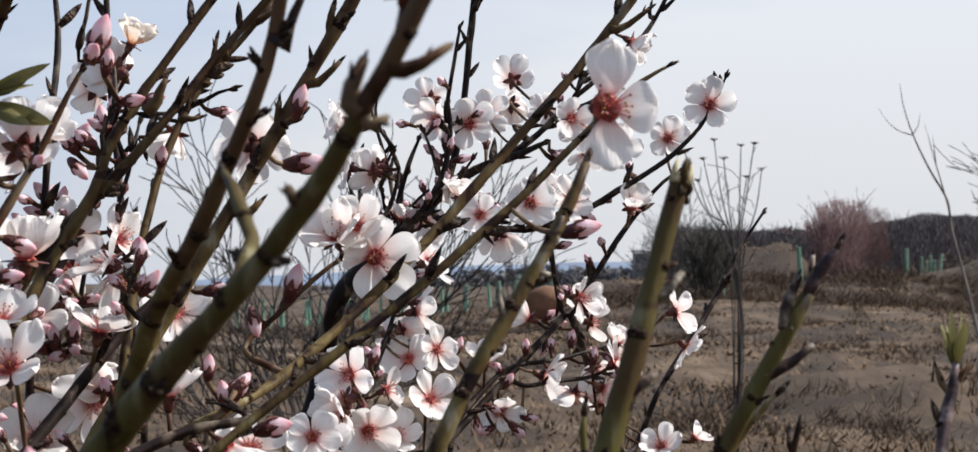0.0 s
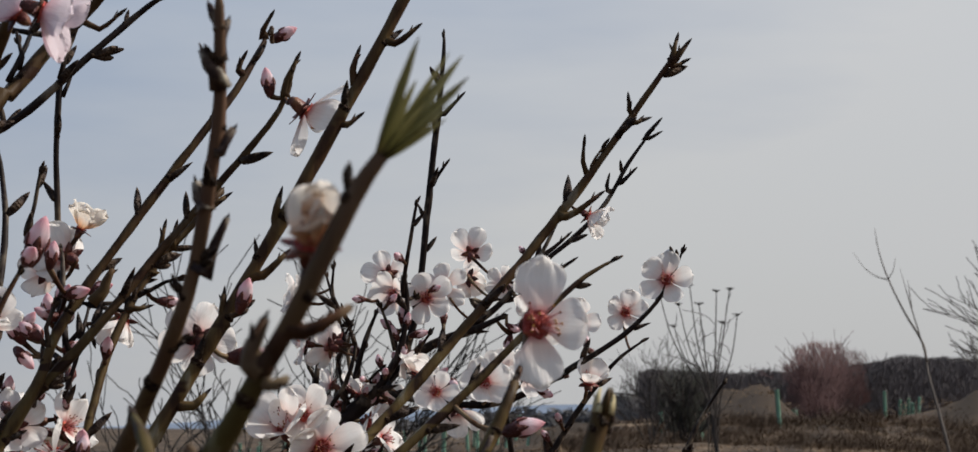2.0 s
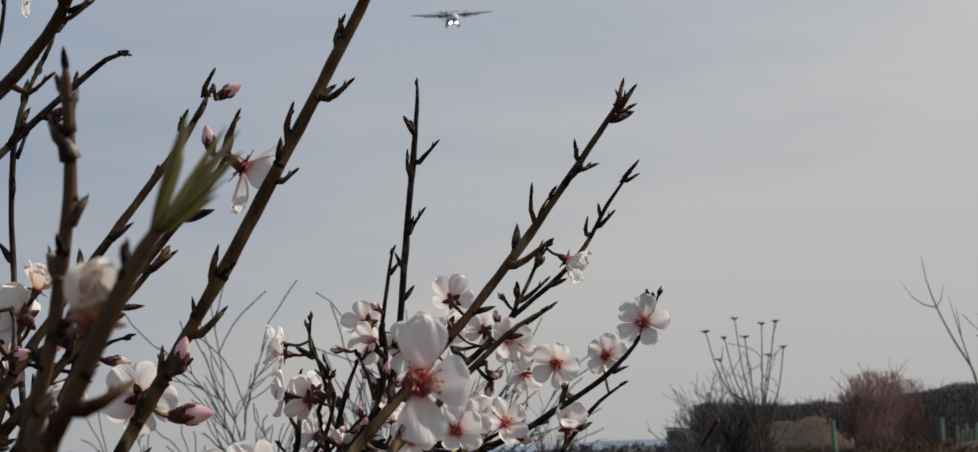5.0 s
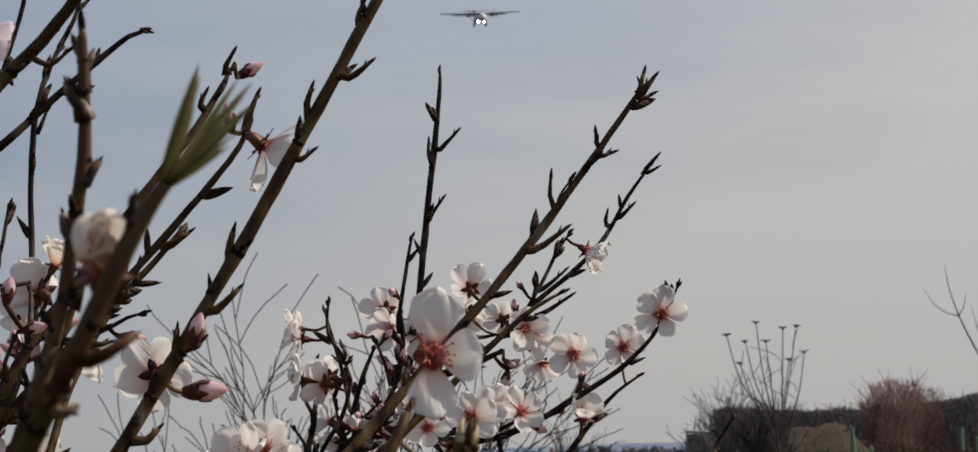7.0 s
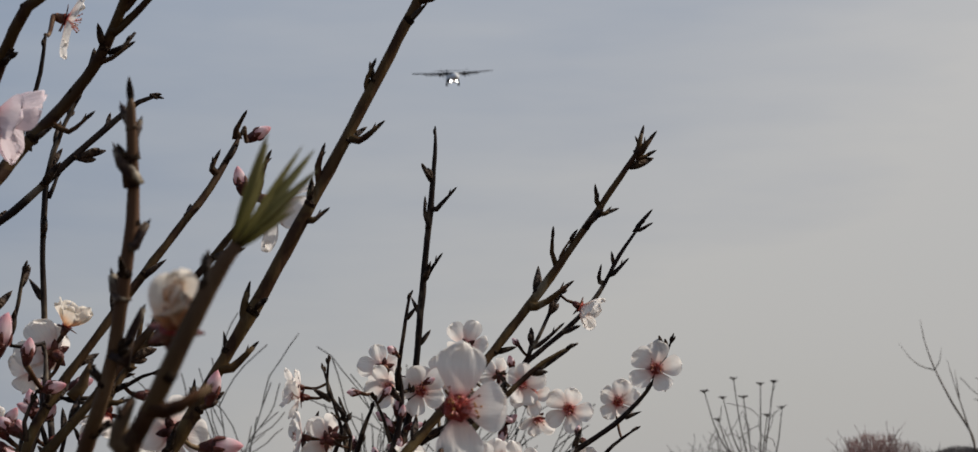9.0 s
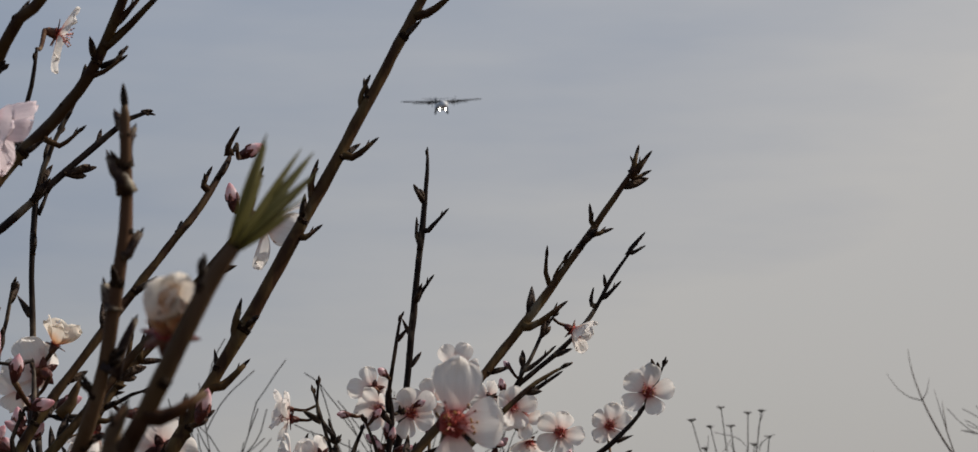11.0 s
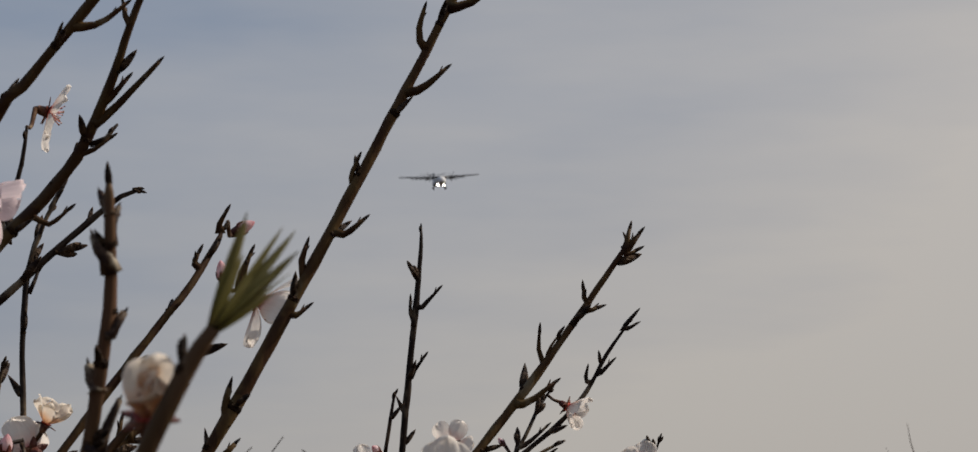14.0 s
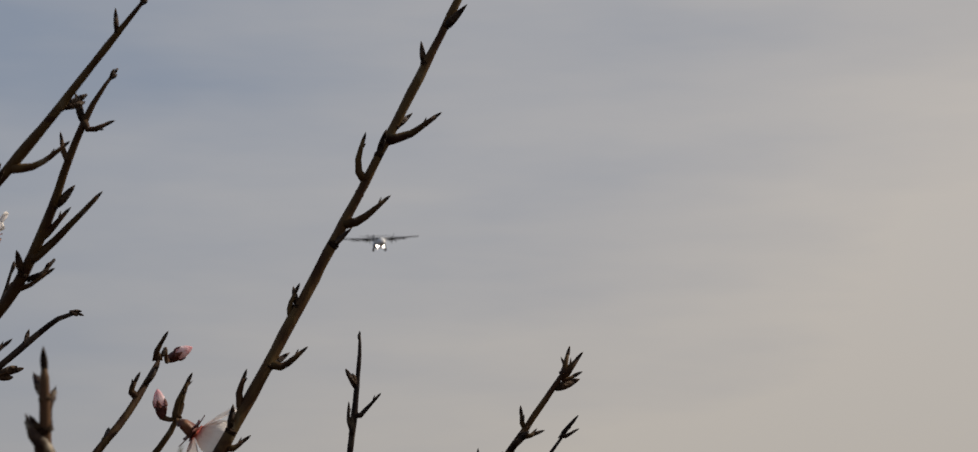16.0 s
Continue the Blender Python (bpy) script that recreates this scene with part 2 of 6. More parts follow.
LEAF = petal_material("young_leaf", (0.21, 0.185, 0.075), (0.125, 0.115, 0.034), (0.12, 0.08, 0.03), 0.3, "Z", (0.05, 0.3, 0.9))
HUSK = mottled("dry_fruit", ((0.3, (0.10, 0.05, 0.03)), (0.7, (0.20, 0.11, 0.065))), 60.0, 6.0, 0.85, 0.6, 0.002)
EARTH = mottled("dry_field", ((0.36, (0.013, 0.008, 0.004)), (0.45, (0.048, 0.030, 0.0165)), (0.55, (0.096, 0.063, 0.036)), (0.66, (0.205, 0.146, 0.092))), 0.9, 15.0, 0.95, 1.0, 0.12,
                stretch=(1, 0.4, 1), second=(0.16, (0.026, 0.0155, 0.007), 0.42, 0.60))
CLAY = mottled("bare_clay", ((0.3, (0.012, 0.007, 0.0037)), (0.7, (0.036, 0.022, 0.011))), 0.9, 10.0, 0.95, 0.8, 0.1, second=(0.4, (0.036, 0.022, 0.011), 0.52, 0.68))
STRAW = mottled("dry_grass", ((0.36, (0.058, 0.036, 0.020)), (0.50, (0.105, 0.066, 0.036)), (0.66, (0.20, 0.138, 0.082))), 0.35, 8.0, 0.9)
WEEDS = mottled("dead_weeds", ((0.3, (0.036, 0.023, 0.014)), (0.7, (0.090, 0.058, 0.036))), 0.5, 6.0, 0.9)
TWIG = mottled("bare_twig", ((0.3, (0.026, 0.021, 0.019)), (0.7, (0.070, 0.058, 0.050))), 3.0, 5.0, 0.8)
TWIG_DARK = mottled("dark_twig", ((0.3, (0.012, 0.010, 0.009)), (0.7, (0.036, 0.029, 0.024))), 3.0, 5.0, 0.8)
TWIG_PALE = mottled("pale_twig", ((0.3, (0.085, 0.070, 0.060)), (0.7, (0.165, 0.140, 0.122))), 3.0, 5.0, 0.8)
TWIG_PINK = mottled("pink_twig", ((0.3, (0.086, 0.050, 0.050)), (0.7, (0.185, 0.105, 0.102))), 1.2, 5.0, 0.8)
WOODS = mottled("bare_woods", ((0.3, (0.096, 0.083, 0.081)), (0.7, (0.142, 0.121, 0.116))), 0.12, 5.0, 0.9)
# cool grey carries the haze over the far trees; the air itself is clear
BELT = mottled("haze_grey_trees", ((0.3, (0.075, 0.075, 0.080)), (0.7, (0.12, 0.115, 0.115))), 0.05, 4.0, 1.0)
EVERGREEN = mottled("dark_shrub", ((0.3, (0.02, 0.022, 0.018)), (0.7, (0.05, 0.05, 0.038))), 2.0, 5.0, 0.8)
GUARD = mottled("green_tube", ((0.3, (0.15, 0.30, 0.20)), (0.7, (0.27, 0.43, 0.32))), 3.0, 4.0, 0.45, 0.2, 0.01, spread=0.2)
CONCRETE = mottled("grey_block", ((0.3, (0.11, 0.104, 0.098)), (0.7, (0.165, 0.155, 0.147))), 0.5, 6.0, 0.9)
# distance haze painted into the hills as a blue base colour
HILLS = mottled("haze_blue_hills", ((0.3, (0.12, 0.15, 0.20)), (0.7, (0.17, 0.205, 0.26))), 0.004, 5.0, 1.0)
PAINT = mottled("aircraft_grey", ((0.3, (0.035, 0.038, 0.042)), (0.7, (0.062, 0.066, 0.072))), 0.4, 5.0, 0.4)
PAINT_WHITE = mottled("aircraft_white", ((0.3, (0.55, 0.56, 0.57)), (0.7, (0.68, 0.69, 0.70))), 0.4, 5.0, 0.35)
RUBBER = mottled("tyre_rubber", ((0.3, (0.02, 0.02, 0.02)), (0.7, (0.04, 0.04, 0.04))), 2.0, 3.0, 0.8)
for bark in (GREEN, SHOOT, OLIVE, DARK, BROWN, SCAR, NODE, SCALE_BUD):
    bark.node_tree.nodes["Principled BSDF"].inputs["Specular IOR Level"].default_value = 0.1
for grit in (EARTH, CLAY):
    for node in grit.node_tree.nodes:
        if node.type == "TEX_NOISE":
            node.inputs["Roughness"].default_value = 0.64
GLASS_DARK, *_ = material("cockpit_glass", 0.08)
GLASS_DARK.node_tree.nodes["Principled BSDF"].inputs["Base Color"].default_value = (0.02, 0.025, 0.03, 1)
LAMP = glow("landing_light", (1.0, 0.97, 0.9), 18.0)


# ---- mesh helpers ----
def mesh_of(name, verts, faces, mat, smooth=True):
    me = bpy.data.meshes.new(name)
    me.from_pydata([tuple(v) for v in verts], [], faces)
    if smooth:
        me.polygons.foreach_set("use_smooth", [True] * len(me.polygons))
    me.materials.append(mat)
    me.update()
    return me


def child(name, me, parent, m=Matrix(), label=""):
    ob = new(name, me)
    ob.parent = parent
    ob.matrix_basis = m
    return tagged(ob, label) if label else ob


def part(name, bm, mat, parent, label=""):
    me = bpy.data.meshes.new(name)
    bm.to_mesh(me)
    bm.free()
    me.materials.append(mat)
    me.polygons.foreach_set("use_smooth", [True] * len(me.polygons))
    return child(name, me, parent, label=label)


def spline(points, step):
    """Samples of a smooth curve through points (x, y, z, r), about one a step."""
    p = [Vector(q) for q in points]
    p = [p[0] * 2 - p[1]] + p + [p[-1] * 2 - p[-2]]
    res = []
    for a, b, c, d in zip(p, p[1:], p[2:], p[3:]):
        n = max(1, int((c - b).to_3d().length / step))
        for k in range(n):
            t = k / n
            res.append(0.5 * ((2 * b) + (c - a) * t + (2 * a - 5 * b + 4 * c - d) * t * t + (3 * b - a - 3 * c + d) * t ** 3))
    res.append(p[-2])
    for v in res:
        v[3] = max(v[3], 0.0003)
    return res


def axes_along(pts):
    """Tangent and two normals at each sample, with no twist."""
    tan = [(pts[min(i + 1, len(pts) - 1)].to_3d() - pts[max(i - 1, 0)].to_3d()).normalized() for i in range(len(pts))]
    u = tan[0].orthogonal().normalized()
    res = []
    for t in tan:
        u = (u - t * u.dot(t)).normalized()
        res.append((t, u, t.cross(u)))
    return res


def tube(pts, sides, rough=0.0, seed=0.0, base=0):
    """Vertices and faces of a closed tapered tube, its surface uneven by the share rough."""
    verts, faces = [], []
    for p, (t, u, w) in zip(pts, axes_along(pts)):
        for k in range(sides):
            a = 2 * math.pi * k / sides
            d = u * math.cos(a) + w * math.sin(a)
            r = p[3]
            if rough:
                r *= 1 + rough * noise.noise(p.to_3d() * 90 + d * 1.5 + Vector((seed, 0, 0)))
            verts.append(p.to_3d() + d * r)
    n = len(pts)
    for i in range(n - 1):
        for k in range(sides):
            k2 = (k + 1) % sides
            faces.append((base + i * sides + k, base + i * sides + k2, base + (i + 1) * sides + k2, base + (i + 1) * sides + k))
    faces.append(tuple(base + k for k in reversed(range(sides))))
    faces.append(tuple(base + (n - 1) * sides + k for k in range(sides)))
    return verts, faces


def blob(segments, rings, radius_at, mat, name, height=1.0, lobes=0, depth=0.0):
    """A body of revolution along +z from 0 to height, radius_at(0..1), optionally fluted."""
    verts, faces = [], []
    for i in range(rings + 1):
        s = i / rings
        for k in range(segments):
            a = 2 * math.pi * k / segments
            r = radius_at(s) * (1 + depth * math.cos(lobes * a + 2.5 * s))
            verts.append((r * math.cos(a), r * math.sin(a), s * height))
    for i in range(rings):
        for k in range(segments):
            k2 = (k + 1) % segments
            faces.append((i * segments + k, i * segments + k2, (i + 1) * segments + k2, (i + 1) * segments + k))
    faces.append(tuple(reversed(range(segments))))
    faces.append(tuple(rings * segments + k for k in range(segments)))
    return mesh_of(name, verts, faces, mat)


def facing(place, direction, spin=0.0, size=1.0):
    """A pose whose local +z looks along direction."""
    q = Vector(direction).to_track_quat("Z", "Y")
    return Matrix.LocRotScale(place, q @ Euler((0, 0, spin)).to_quaternion(), (size, size, size))


# ---- ground ----
def smooth(a, b, v):
    t = min(1.0, max(0.0, (v - a) / (b - a)))
    return t * t * (3 - 2 * t)


MOUNDS = ((9.75, 76, 2.0, 5.0, 1.62), (20.8, 82, 4.8, 6.0, 1.75), (3.35, 19.0, 0.95, 1.5, 0.30), (6.2, 88, 3.6, 6.0, 0.6), (9.5, 64, 5.5, 3.5, 0.5), (14.5, 60, 6.0, 5.0, 0.35), (5.5, 48, 5.0, 4.0, 0.3), (8.5, 34, 4.0, 2.6, 0.35), (3.0, 27, 3.0, 2.5, 0.18))


def height(x, y):
    r = math.hypot(x, y)
    slope = -1.75 * smooth(12, -12, x * 100 / max(r, 60)) * smooth(25, 95, r)
    z = slope + 0.15 * smooth(10, 60, r) * noise.noise((x * 0.12, y * 0.12, 0.3)) + 0.05 * noise.noise((x * 0.5, y * 0.5, 1.7))
    for mx, my, sx, sy, h in MOUNDS:
        d = ((x - mx) / sx) ** 2 + ((y - my) / sy) ** 2
        if d < 9:
            z += h * math.exp(-d * d * 0.5 - d * 0.35) * (1 + 0.35 * noise.noise((x * 0.5, y * 0.3, 5.0)) + 0.18 * noise.noise((x * 1.4, y * 0.8, 6.0)))
    return z - 74 * smooth(118, 3600, r) - 1.2 * smooth(112, 150, r) + 0.035 * smooth(6, 20, r) * (1 - smooth(90, 130, r)) * noise.noise((x * 1.3, y * 0.9, 8.0))


def ground():
    radii = [0.0] + [0.8 * 1.075 ** k for k in range(122)]
    radii = [r for r in radii if r < 4800]
    # fine spokes over the field in front, coarse ones behind
    angles = [radians(-16 + 32 * k / 150) for k in range(151)] + [radians(16 + 328 * k / 70) for k in range(1, 70)]
    n = len(angles)
    verts = [(0, 0, height(0, 0))]
    for r in radii[1:]:
        verts += [(r * math.sin(a), r * math.cos(a), height(r * math.sin(a), r * math.cos(a))) for a in angles]
    faces = [(0, 1 + (k + 1) % n, 1 + k) for k in range(n)]
    for i in range(len(radii) - 2):
        for k in range(n):
            k2 = (k + 1) % n
            faces.append((1 + i * n + k, 1 + i * n + k2, 1 + (i + 1) * n + k2, 1 + (i + 1) * n + k))
    me = mesh_of("ground", verts, faces, EARTH)
    me.materials.append(CLAY)
    for p in me.polygons:
        c = p.center
        if any(((c.x - mx) / sx) ** 2 + ((c.y - my) / sy) ** 2 < 1.6 for mx, my, sx, sy, h in MOUNDS[:1]):
            p.material_index = 1
    return tagged(new("ground", me), "dry brown fallow field with low earth mounds", "ground", kind="structure")


ground()


def hills():
    verts, faces = [], []
    n = 90
    for k in range(n + 1):
        az = radians(-60 + 120 * k / n)
        r = 4300
        el = -0.78 + 0.74 * smooth(-12, 5, math.degrees(az)) + 0.06 * noise.noise((k * 0.35, 2.0, 0)) + 0.03 * noise.noise((k * 1.1, 7.0, 0))
        x, y = math.sin(az), math.cos(az)
        top = 1.2 + r * math.tan(radians(el))
        verts += [(x * (r - 300), y * (r - 300), -110), (x * r, y * r, top), (x * (r + 300), y * (r + 300), -110)]
    for k in range(n):
        a, b = 3 * k, 3 * k + 3
        faces += [(a, a + 1, b + 1, b), (a + 1, a + 2, b + 2, b + 1)]
    tagged(new("backdrop", mesh_of("backdrop", verts, faces, HILLS)), "distant hills with the haze painted in as blue", "hills", kind="structure")


hills()


def grass():
    rng = random.Random(11)
    verts, faces = [], []
    for k in range(34000):
        r = 9 + 100 * rng.random() ** 1.7
        a = radians(rng.uniform(-15, 15))
        x, y = r * math.sin(a), r * math.cos(a)
        if noise.noise((x * 0.45, y * 0.16, 9.0)) + 0.4 * noise.noise((x * 1.6, y * 0.6, 2.0)) < -0.22:
            continue
        z = height(x, y) - 0.02
        for b in range(6):
            h, w, q = rng.uniform(0.012, 0.085) * (0.5 + 0.8 * abs(noise.noise((x * 0.6, y * 0.6, 4)))), rng.uniform(0.005, 0.014) * (1 + r / 40), rng.uniform(0, 6.28)
            lean = rng.uniform(0.6, 2.6) * h
            ox, oy = rng.gauss(0, 0.26), rng.gauss(0, 0.5)
            i = len(verts)
            verts += [(x + ox - w * math.sin(q), y + oy + w * math.cos(q), z), (x + ox + w * math.sin(q), y + oy - w * math.cos(q), z),
                      (x + ox + lean * math.cos(q), y + oy + lean * math.sin(q), z + h)]
            faces.append((i, i + 1, i + 2))
    # short tufts round the tree
    for k in range(5000):
        r, a = 0.5 + 10 * rng.random() ** 0.6, rng.uniform(0, 6.28)
        x, y = r * math.sin(a), r * math.cos(a)
        if noise.noise((x * 0.7, y * 0.7, 9.0)) < -0.1:
            continue
        z = height(x, y) - 0.01
        for b in range(5):
            h, w, q = rng.uniform(0.02, 0.11), rng.uniform(0.002, 0.005), rng.uniform(0, 6.28)
            lean = rng.uniform(0.3, 1.5) * h
            ox, oy = rng.gauss(0, 0.05), rng.gauss(0, 0.05)
            i = len(verts)
            verts += [(x + ox - w * math.sin(q), y + oy + w * math.cos(q), z), (x + ox + w * math.sin(q), y + oy - w * math.cos(q), z),
                      (x + ox + lean * math.cos(q), y + oy + lean * math.sin(q), z + h)]
            faces.append((i, i + 1, i + 2))
    # taller withered clumps
    for k in range(330):
        r = 13 + 95 * rng.random() ** 1.4
        a = radians(rng.uniform(-15, 15))
        x, y = r * math.sin(a), r * math.cos(a)
        z = height(x, y) - 0.02
        size = rng.uniform(0.08, 0.30)
        for b in range(16):
            h, w, q = size * rng.uniform(0.5, 1.0), rng.uniform(0.004, 0.010) * (1 + r / 40), rng.uniform(0, 6.28)
            lean = rng.uniform(0.2, 1.1) * h
            ox, oy = rng.gauss(0, size * 0.35), rng.gauss(0, size * 0.35)
            i = len(verts)
            verts += [(x + ox - w * math.sin(q), y + oy + w * math.cos(q), z), (x + ox + w * math.sin(q), y + oy - w * math.cos(q), z),
                      (x + ox + lean * math.cos(q), y + oy + lean * math.sin(q), z + h)]
            faces.append((i, i + 1, i + 2))
    tagged(new("dry_grass", mesh_of("dry_grass", verts, faces, STRAW, False)), "tufts of dry straw-coloured grass on the field", "grass", kind="stuff")


def low_scrub():
    """Knee-high dead weeds in drifts over the field."""
    rng = random.Random(17)
    verts, faces = [], []
    for k in range(2100):
        r, a = (15 + 88 * rng.random() ** 1.1, radians(rng.uniform(-15, 15))) if k < 1500 else (rng.uniform(50, 72), radians(rng.uniform(3, 14)))
        x, y = r * math.sin(a), r * math.cos(a)
        if noise.noise((x * 0.22, y * 0.09, 4.0)) + 0.5 * noise.noise((x * 0.7, y * 0.3, 1.0)) < (0.02 if k < 1500 else -0.3):
            continue
        size, z = rng.uniform(0.07, 0.24) if k < 1500 else rng.uniform(0.2, 0.5), height(x, y) - 0.02
        for b in range(70):
            q, h = rng.uniform(0, 6.28), size * rng.uniform(0.3, 1.0)
            ox, oy = rng.gauss(0, size * 0.75), rng.gauss(0, size * 0.75)
            w, lean = rng.uniform(0.002, 0.004) * (1 + r / 30), rng.uniform(0.1, 1.2) * h
            lift = rng.random() * h * 0.6
            i = len(verts)
            verts += [(x + ox - w, y + oy, z + lift), (x + ox + w, y + oy, z + lift), (x + ox + lean * math.cos(q), y + oy + lean * math.sin(q), z + lift + h * 0.6)]
            faces.append((i, i + 1, i + 2))
    tagged(new("dead_weeds", mesh_of("dead_weeds", verts, faces, WEEDS, False)), "drifts of low brown dead weeds on the field", "weeds", kind="stuff")


# ---- bare shrubs and trees ----
def twiggery(rng, start, direction, length, radius, levels, spread, droop=0.0, forks=3, bend=0.25):
    """Tapered stems that fork again and again, as lists of (x, y, z, r)."""
    res = []
    d, p = Vector(direction).normalized(), Vector(start)
    pts = [(*p, radius)]
    n = 5
    for k in range(1, n + 1):
        d = (d + Vector((rng.gauss(0, bend), rng.gauss(0, bend), rng.gauss(0, bend * 0.6) - droop)) * 0.5).normalized()
        p = p + d * length / n
        pts.append((*p, radius * (1 - 0.75 * k / n)))
        if levels > 0 and k >= 2 and (k < n):
            for _ in range(1 if rng.random() < 0.75 else forks - 1):
                side = Vector((rng.gauss(0, 1), rng.gauss(0, 1), rng.gauss(0.25, 0.6))).normalized()
                nd = (d + side * spread).normalized()
                res += twiggery(rng, p, nd, length * rng.uniform(0.45, 0.7), radius * (1 - 0.7 * k / n) * 0.7, levels - 1, spread, droop, forks, bend)
    return [pts] + res


def twig_mesh(name, lines, mat, sides=4, rmin=0.0):
    verts, faces = [], []
    for pts in lines:
        v, f = tube([Vector((a, b, c, max(r, rmin))) for a, b, c, r in pts], sides, base=len(verts))
        verts += v
        faces += f
    return mesh_of(name, verts, faces, mat)


def bare_shrub(name, place, h, width, stems, levels, radius, mat, label, seed, spread=0.55, rmin=0.0, category="shrub", droop=0.0, bend=0.25):
    rng = random.Random(seed)
    x, y = place
    z = height(x, y) - 0.03
    root = new(name)
    root.location = (x, y, z)
    crown = []
    for k in range(stems):
        a = rng.uniform(0, 6.28)
        lean = width / h * rng.uniform(0.1, 1.0) * 0.55
        d = (math.cos(a) * lean, math.sin(a) * lean, 1)
        start = (rng.gauss(0, 0.06 * width), rng.gauss(0, 0.06 * width), 0)
        lines = twiggery(rng, start, d, h * rng.uniform(0.6, 0.85), radius, levels, spread, droop, 3, bend)
        child("stem", twig_mesh("stem", lines[:1], mat, 6, rmin), root)
        crown += lines[1:]
    child("crown", twig_mesh("crown", crown, mat, 3, rmin), root, label="")
    return tagged(root, label, category)


def far_woods():
    rng = random.Random(21)
    lines = []
    for k in range(170):
        az = radians(rng.uniform(5.2, 15.5))
        r = rng.uniform(112, 135)
        x, y = r * math.sin(az), r * math.cos(az)
        z = height(x, y) - 0.2
        top = 1.2 + r * math.tan(radians(0.86 + 0.24 * smooth(9.0, 11.5, math.degrees(az)) + rng.gauss(0, 0.08)))
        h = top - z
        for s in range(5):
            d = (rng.gauss(0, 0.28), rng.gauss(0, 0.28), 1)
            lines += twiggery(rng, (x + rng.gauss(0, 0.5), y + rng.gauss(0, 0.5), z), d, h * 0.66, 0.07, 2, 0.6)
    ob = new("woods", twig_mesh("woods", lines, WOODS, 3, 0.014))
    tagged(ob, "dark bare winter woods along the skyline", "woods", kind="stuff")


def hedge():
    """The dense dark scrub below the far trees."""
    rng = random.Random(22)
    verts, faces = [], []
    for k in range(110000):
        az = radians(rng.uniform(4.9, 16.0))
        r = rng.uniform(106, 118)
        x, y = r * math.sin(az), r * math.cos(az)
        top = 1.2 + r * math.tan(radians(0.72 + 0.36 * smooth(9.0, 11.5, math.degrees(az)) + 0.14 * noise.noise((x * 0.3, y * 0.15, 3)) + 0.12 * noise.noise((x * 1.1, y * 0.3, 5))))
        z0 = height(x, y)
        z = z0 + (top - z0) * rng.random() ** 0.95
        i, w, up = len(verts), rng.uniform(0.012, 0.030), min(rng.uniform(0.15, 0.55), top + 0.12 - z)
        lean = rng.gauss(0, 0.3) * up
        verts += [(x - w, y, z), (x + w, y, z), (x + lean, y + rng.gauss(0, 0.1), z + max(up, 0.1))]
        faces.append((i, i + 1, i + 2))
    tagged(new("scrub", mesh_of("scrub", verts, faces, WOODS, False)), "dense dark scrub along the far field edge", "scrub", kind="stuff")


def far_belt():
    """A low line of trees across the plain, well beyond the field."""
    rng = random.Random(23)
    verts, faces = [], []
    for k in range(30000):
        az = rng.uniform(-15, 7)
        r = rng.uniform(300, 330)
        x, y = r * math.sin(radians(az)), r * math.cos(radians(az))
        top = 1.2 + r * math.tan(radians(-1.28 + 1.02 * smooth(-11, 4.5, az) + 0.10 * noise.noise((az * 1.3, 0.5, 3)) + 0.05 * noise.noise((az * 5, 0.5, 6))))
        z = top - 5.5 * rng.random() ** 1.4
        i, q = len(verts), rng.uniform(0.2, 0.5)
        for _ in range(3):
            verts.append((x + rng.gauss(0, q), y + rng.gauss(0, q), z + rng.gauss(0, q)))
        faces.append((i, i + 1, i + 2))
    tagged(new("tree_belt", mesh_of("tree_belt", verts, faces, BELT, False)), "belt of far trees on the plain, haze painted in as grey", "trees", kind="stuff")


def leafy_shrub(place, h, width, mat, label, seed, n, leaf, name="shrub", twigs=TWIG, roundness=1.0):
    """Stems with a crown of many small leaves, uneven in outline."""
    rng = random.Random(seed)
    x, y = place
    root = new(name)
    root.location = (x, y, height(x, y) - 0.05)
    for k in range(14):
        a = rng.uniform(0, 6.28)
        lean = width / h * rng.uniform(0.1, 0.8)
        lines = twiggery(rng, (rng.gauss(0, 0.1), rng.gauss(0, 0.1), 0), (math.cos(a) * lean, math.sin(a) * lean, 1), h * 0.72, 0.04, 2, 0.6)
        child("stem", twig_mesh("stem", lines, twigs, 3, 0.010), root)
    verts, faces = [], []
    for k in range(n):
        while True:
            v = Vector((rng.uniform(-1, 1), rng.uniform(-1, 1), rng.uniform(-1, 1)))
            lim = 1.0 + 0.5 * noise.noise(v.normalized() * 2.2 + Vector((seed, 0, 0)))
            if v.length < lim and v.length > 0.25 * rng.random():
                break
        p = Vector((v.x * width / 2, v.y * width / 2, h * 0.55 + v.z * h * 0.45))
        # each a sliver of twig that fans out from the foot of the shrub
        out = (Vector((p.x * 1.1, p.y * 1.1, p.z + 0.25 * h)) + Vector((rng.gauss(0, 0.25), rng.gauss(0, 0.25), 0)) * width * 0.4).normalized()
        across = out.orthogonal().normalized() * leaf * rng.uniform(0.3, 0.7)
        i = len(verts)
        verts += [p - across, p + across, p + out * leaf * rng.uniform(4, 11)]
        faces.append((i, i + 1, i + 2))
    child("crown", mesh_of("crown", verts, faces, mat, False), root)
    return tagged(root, label, "shrub")


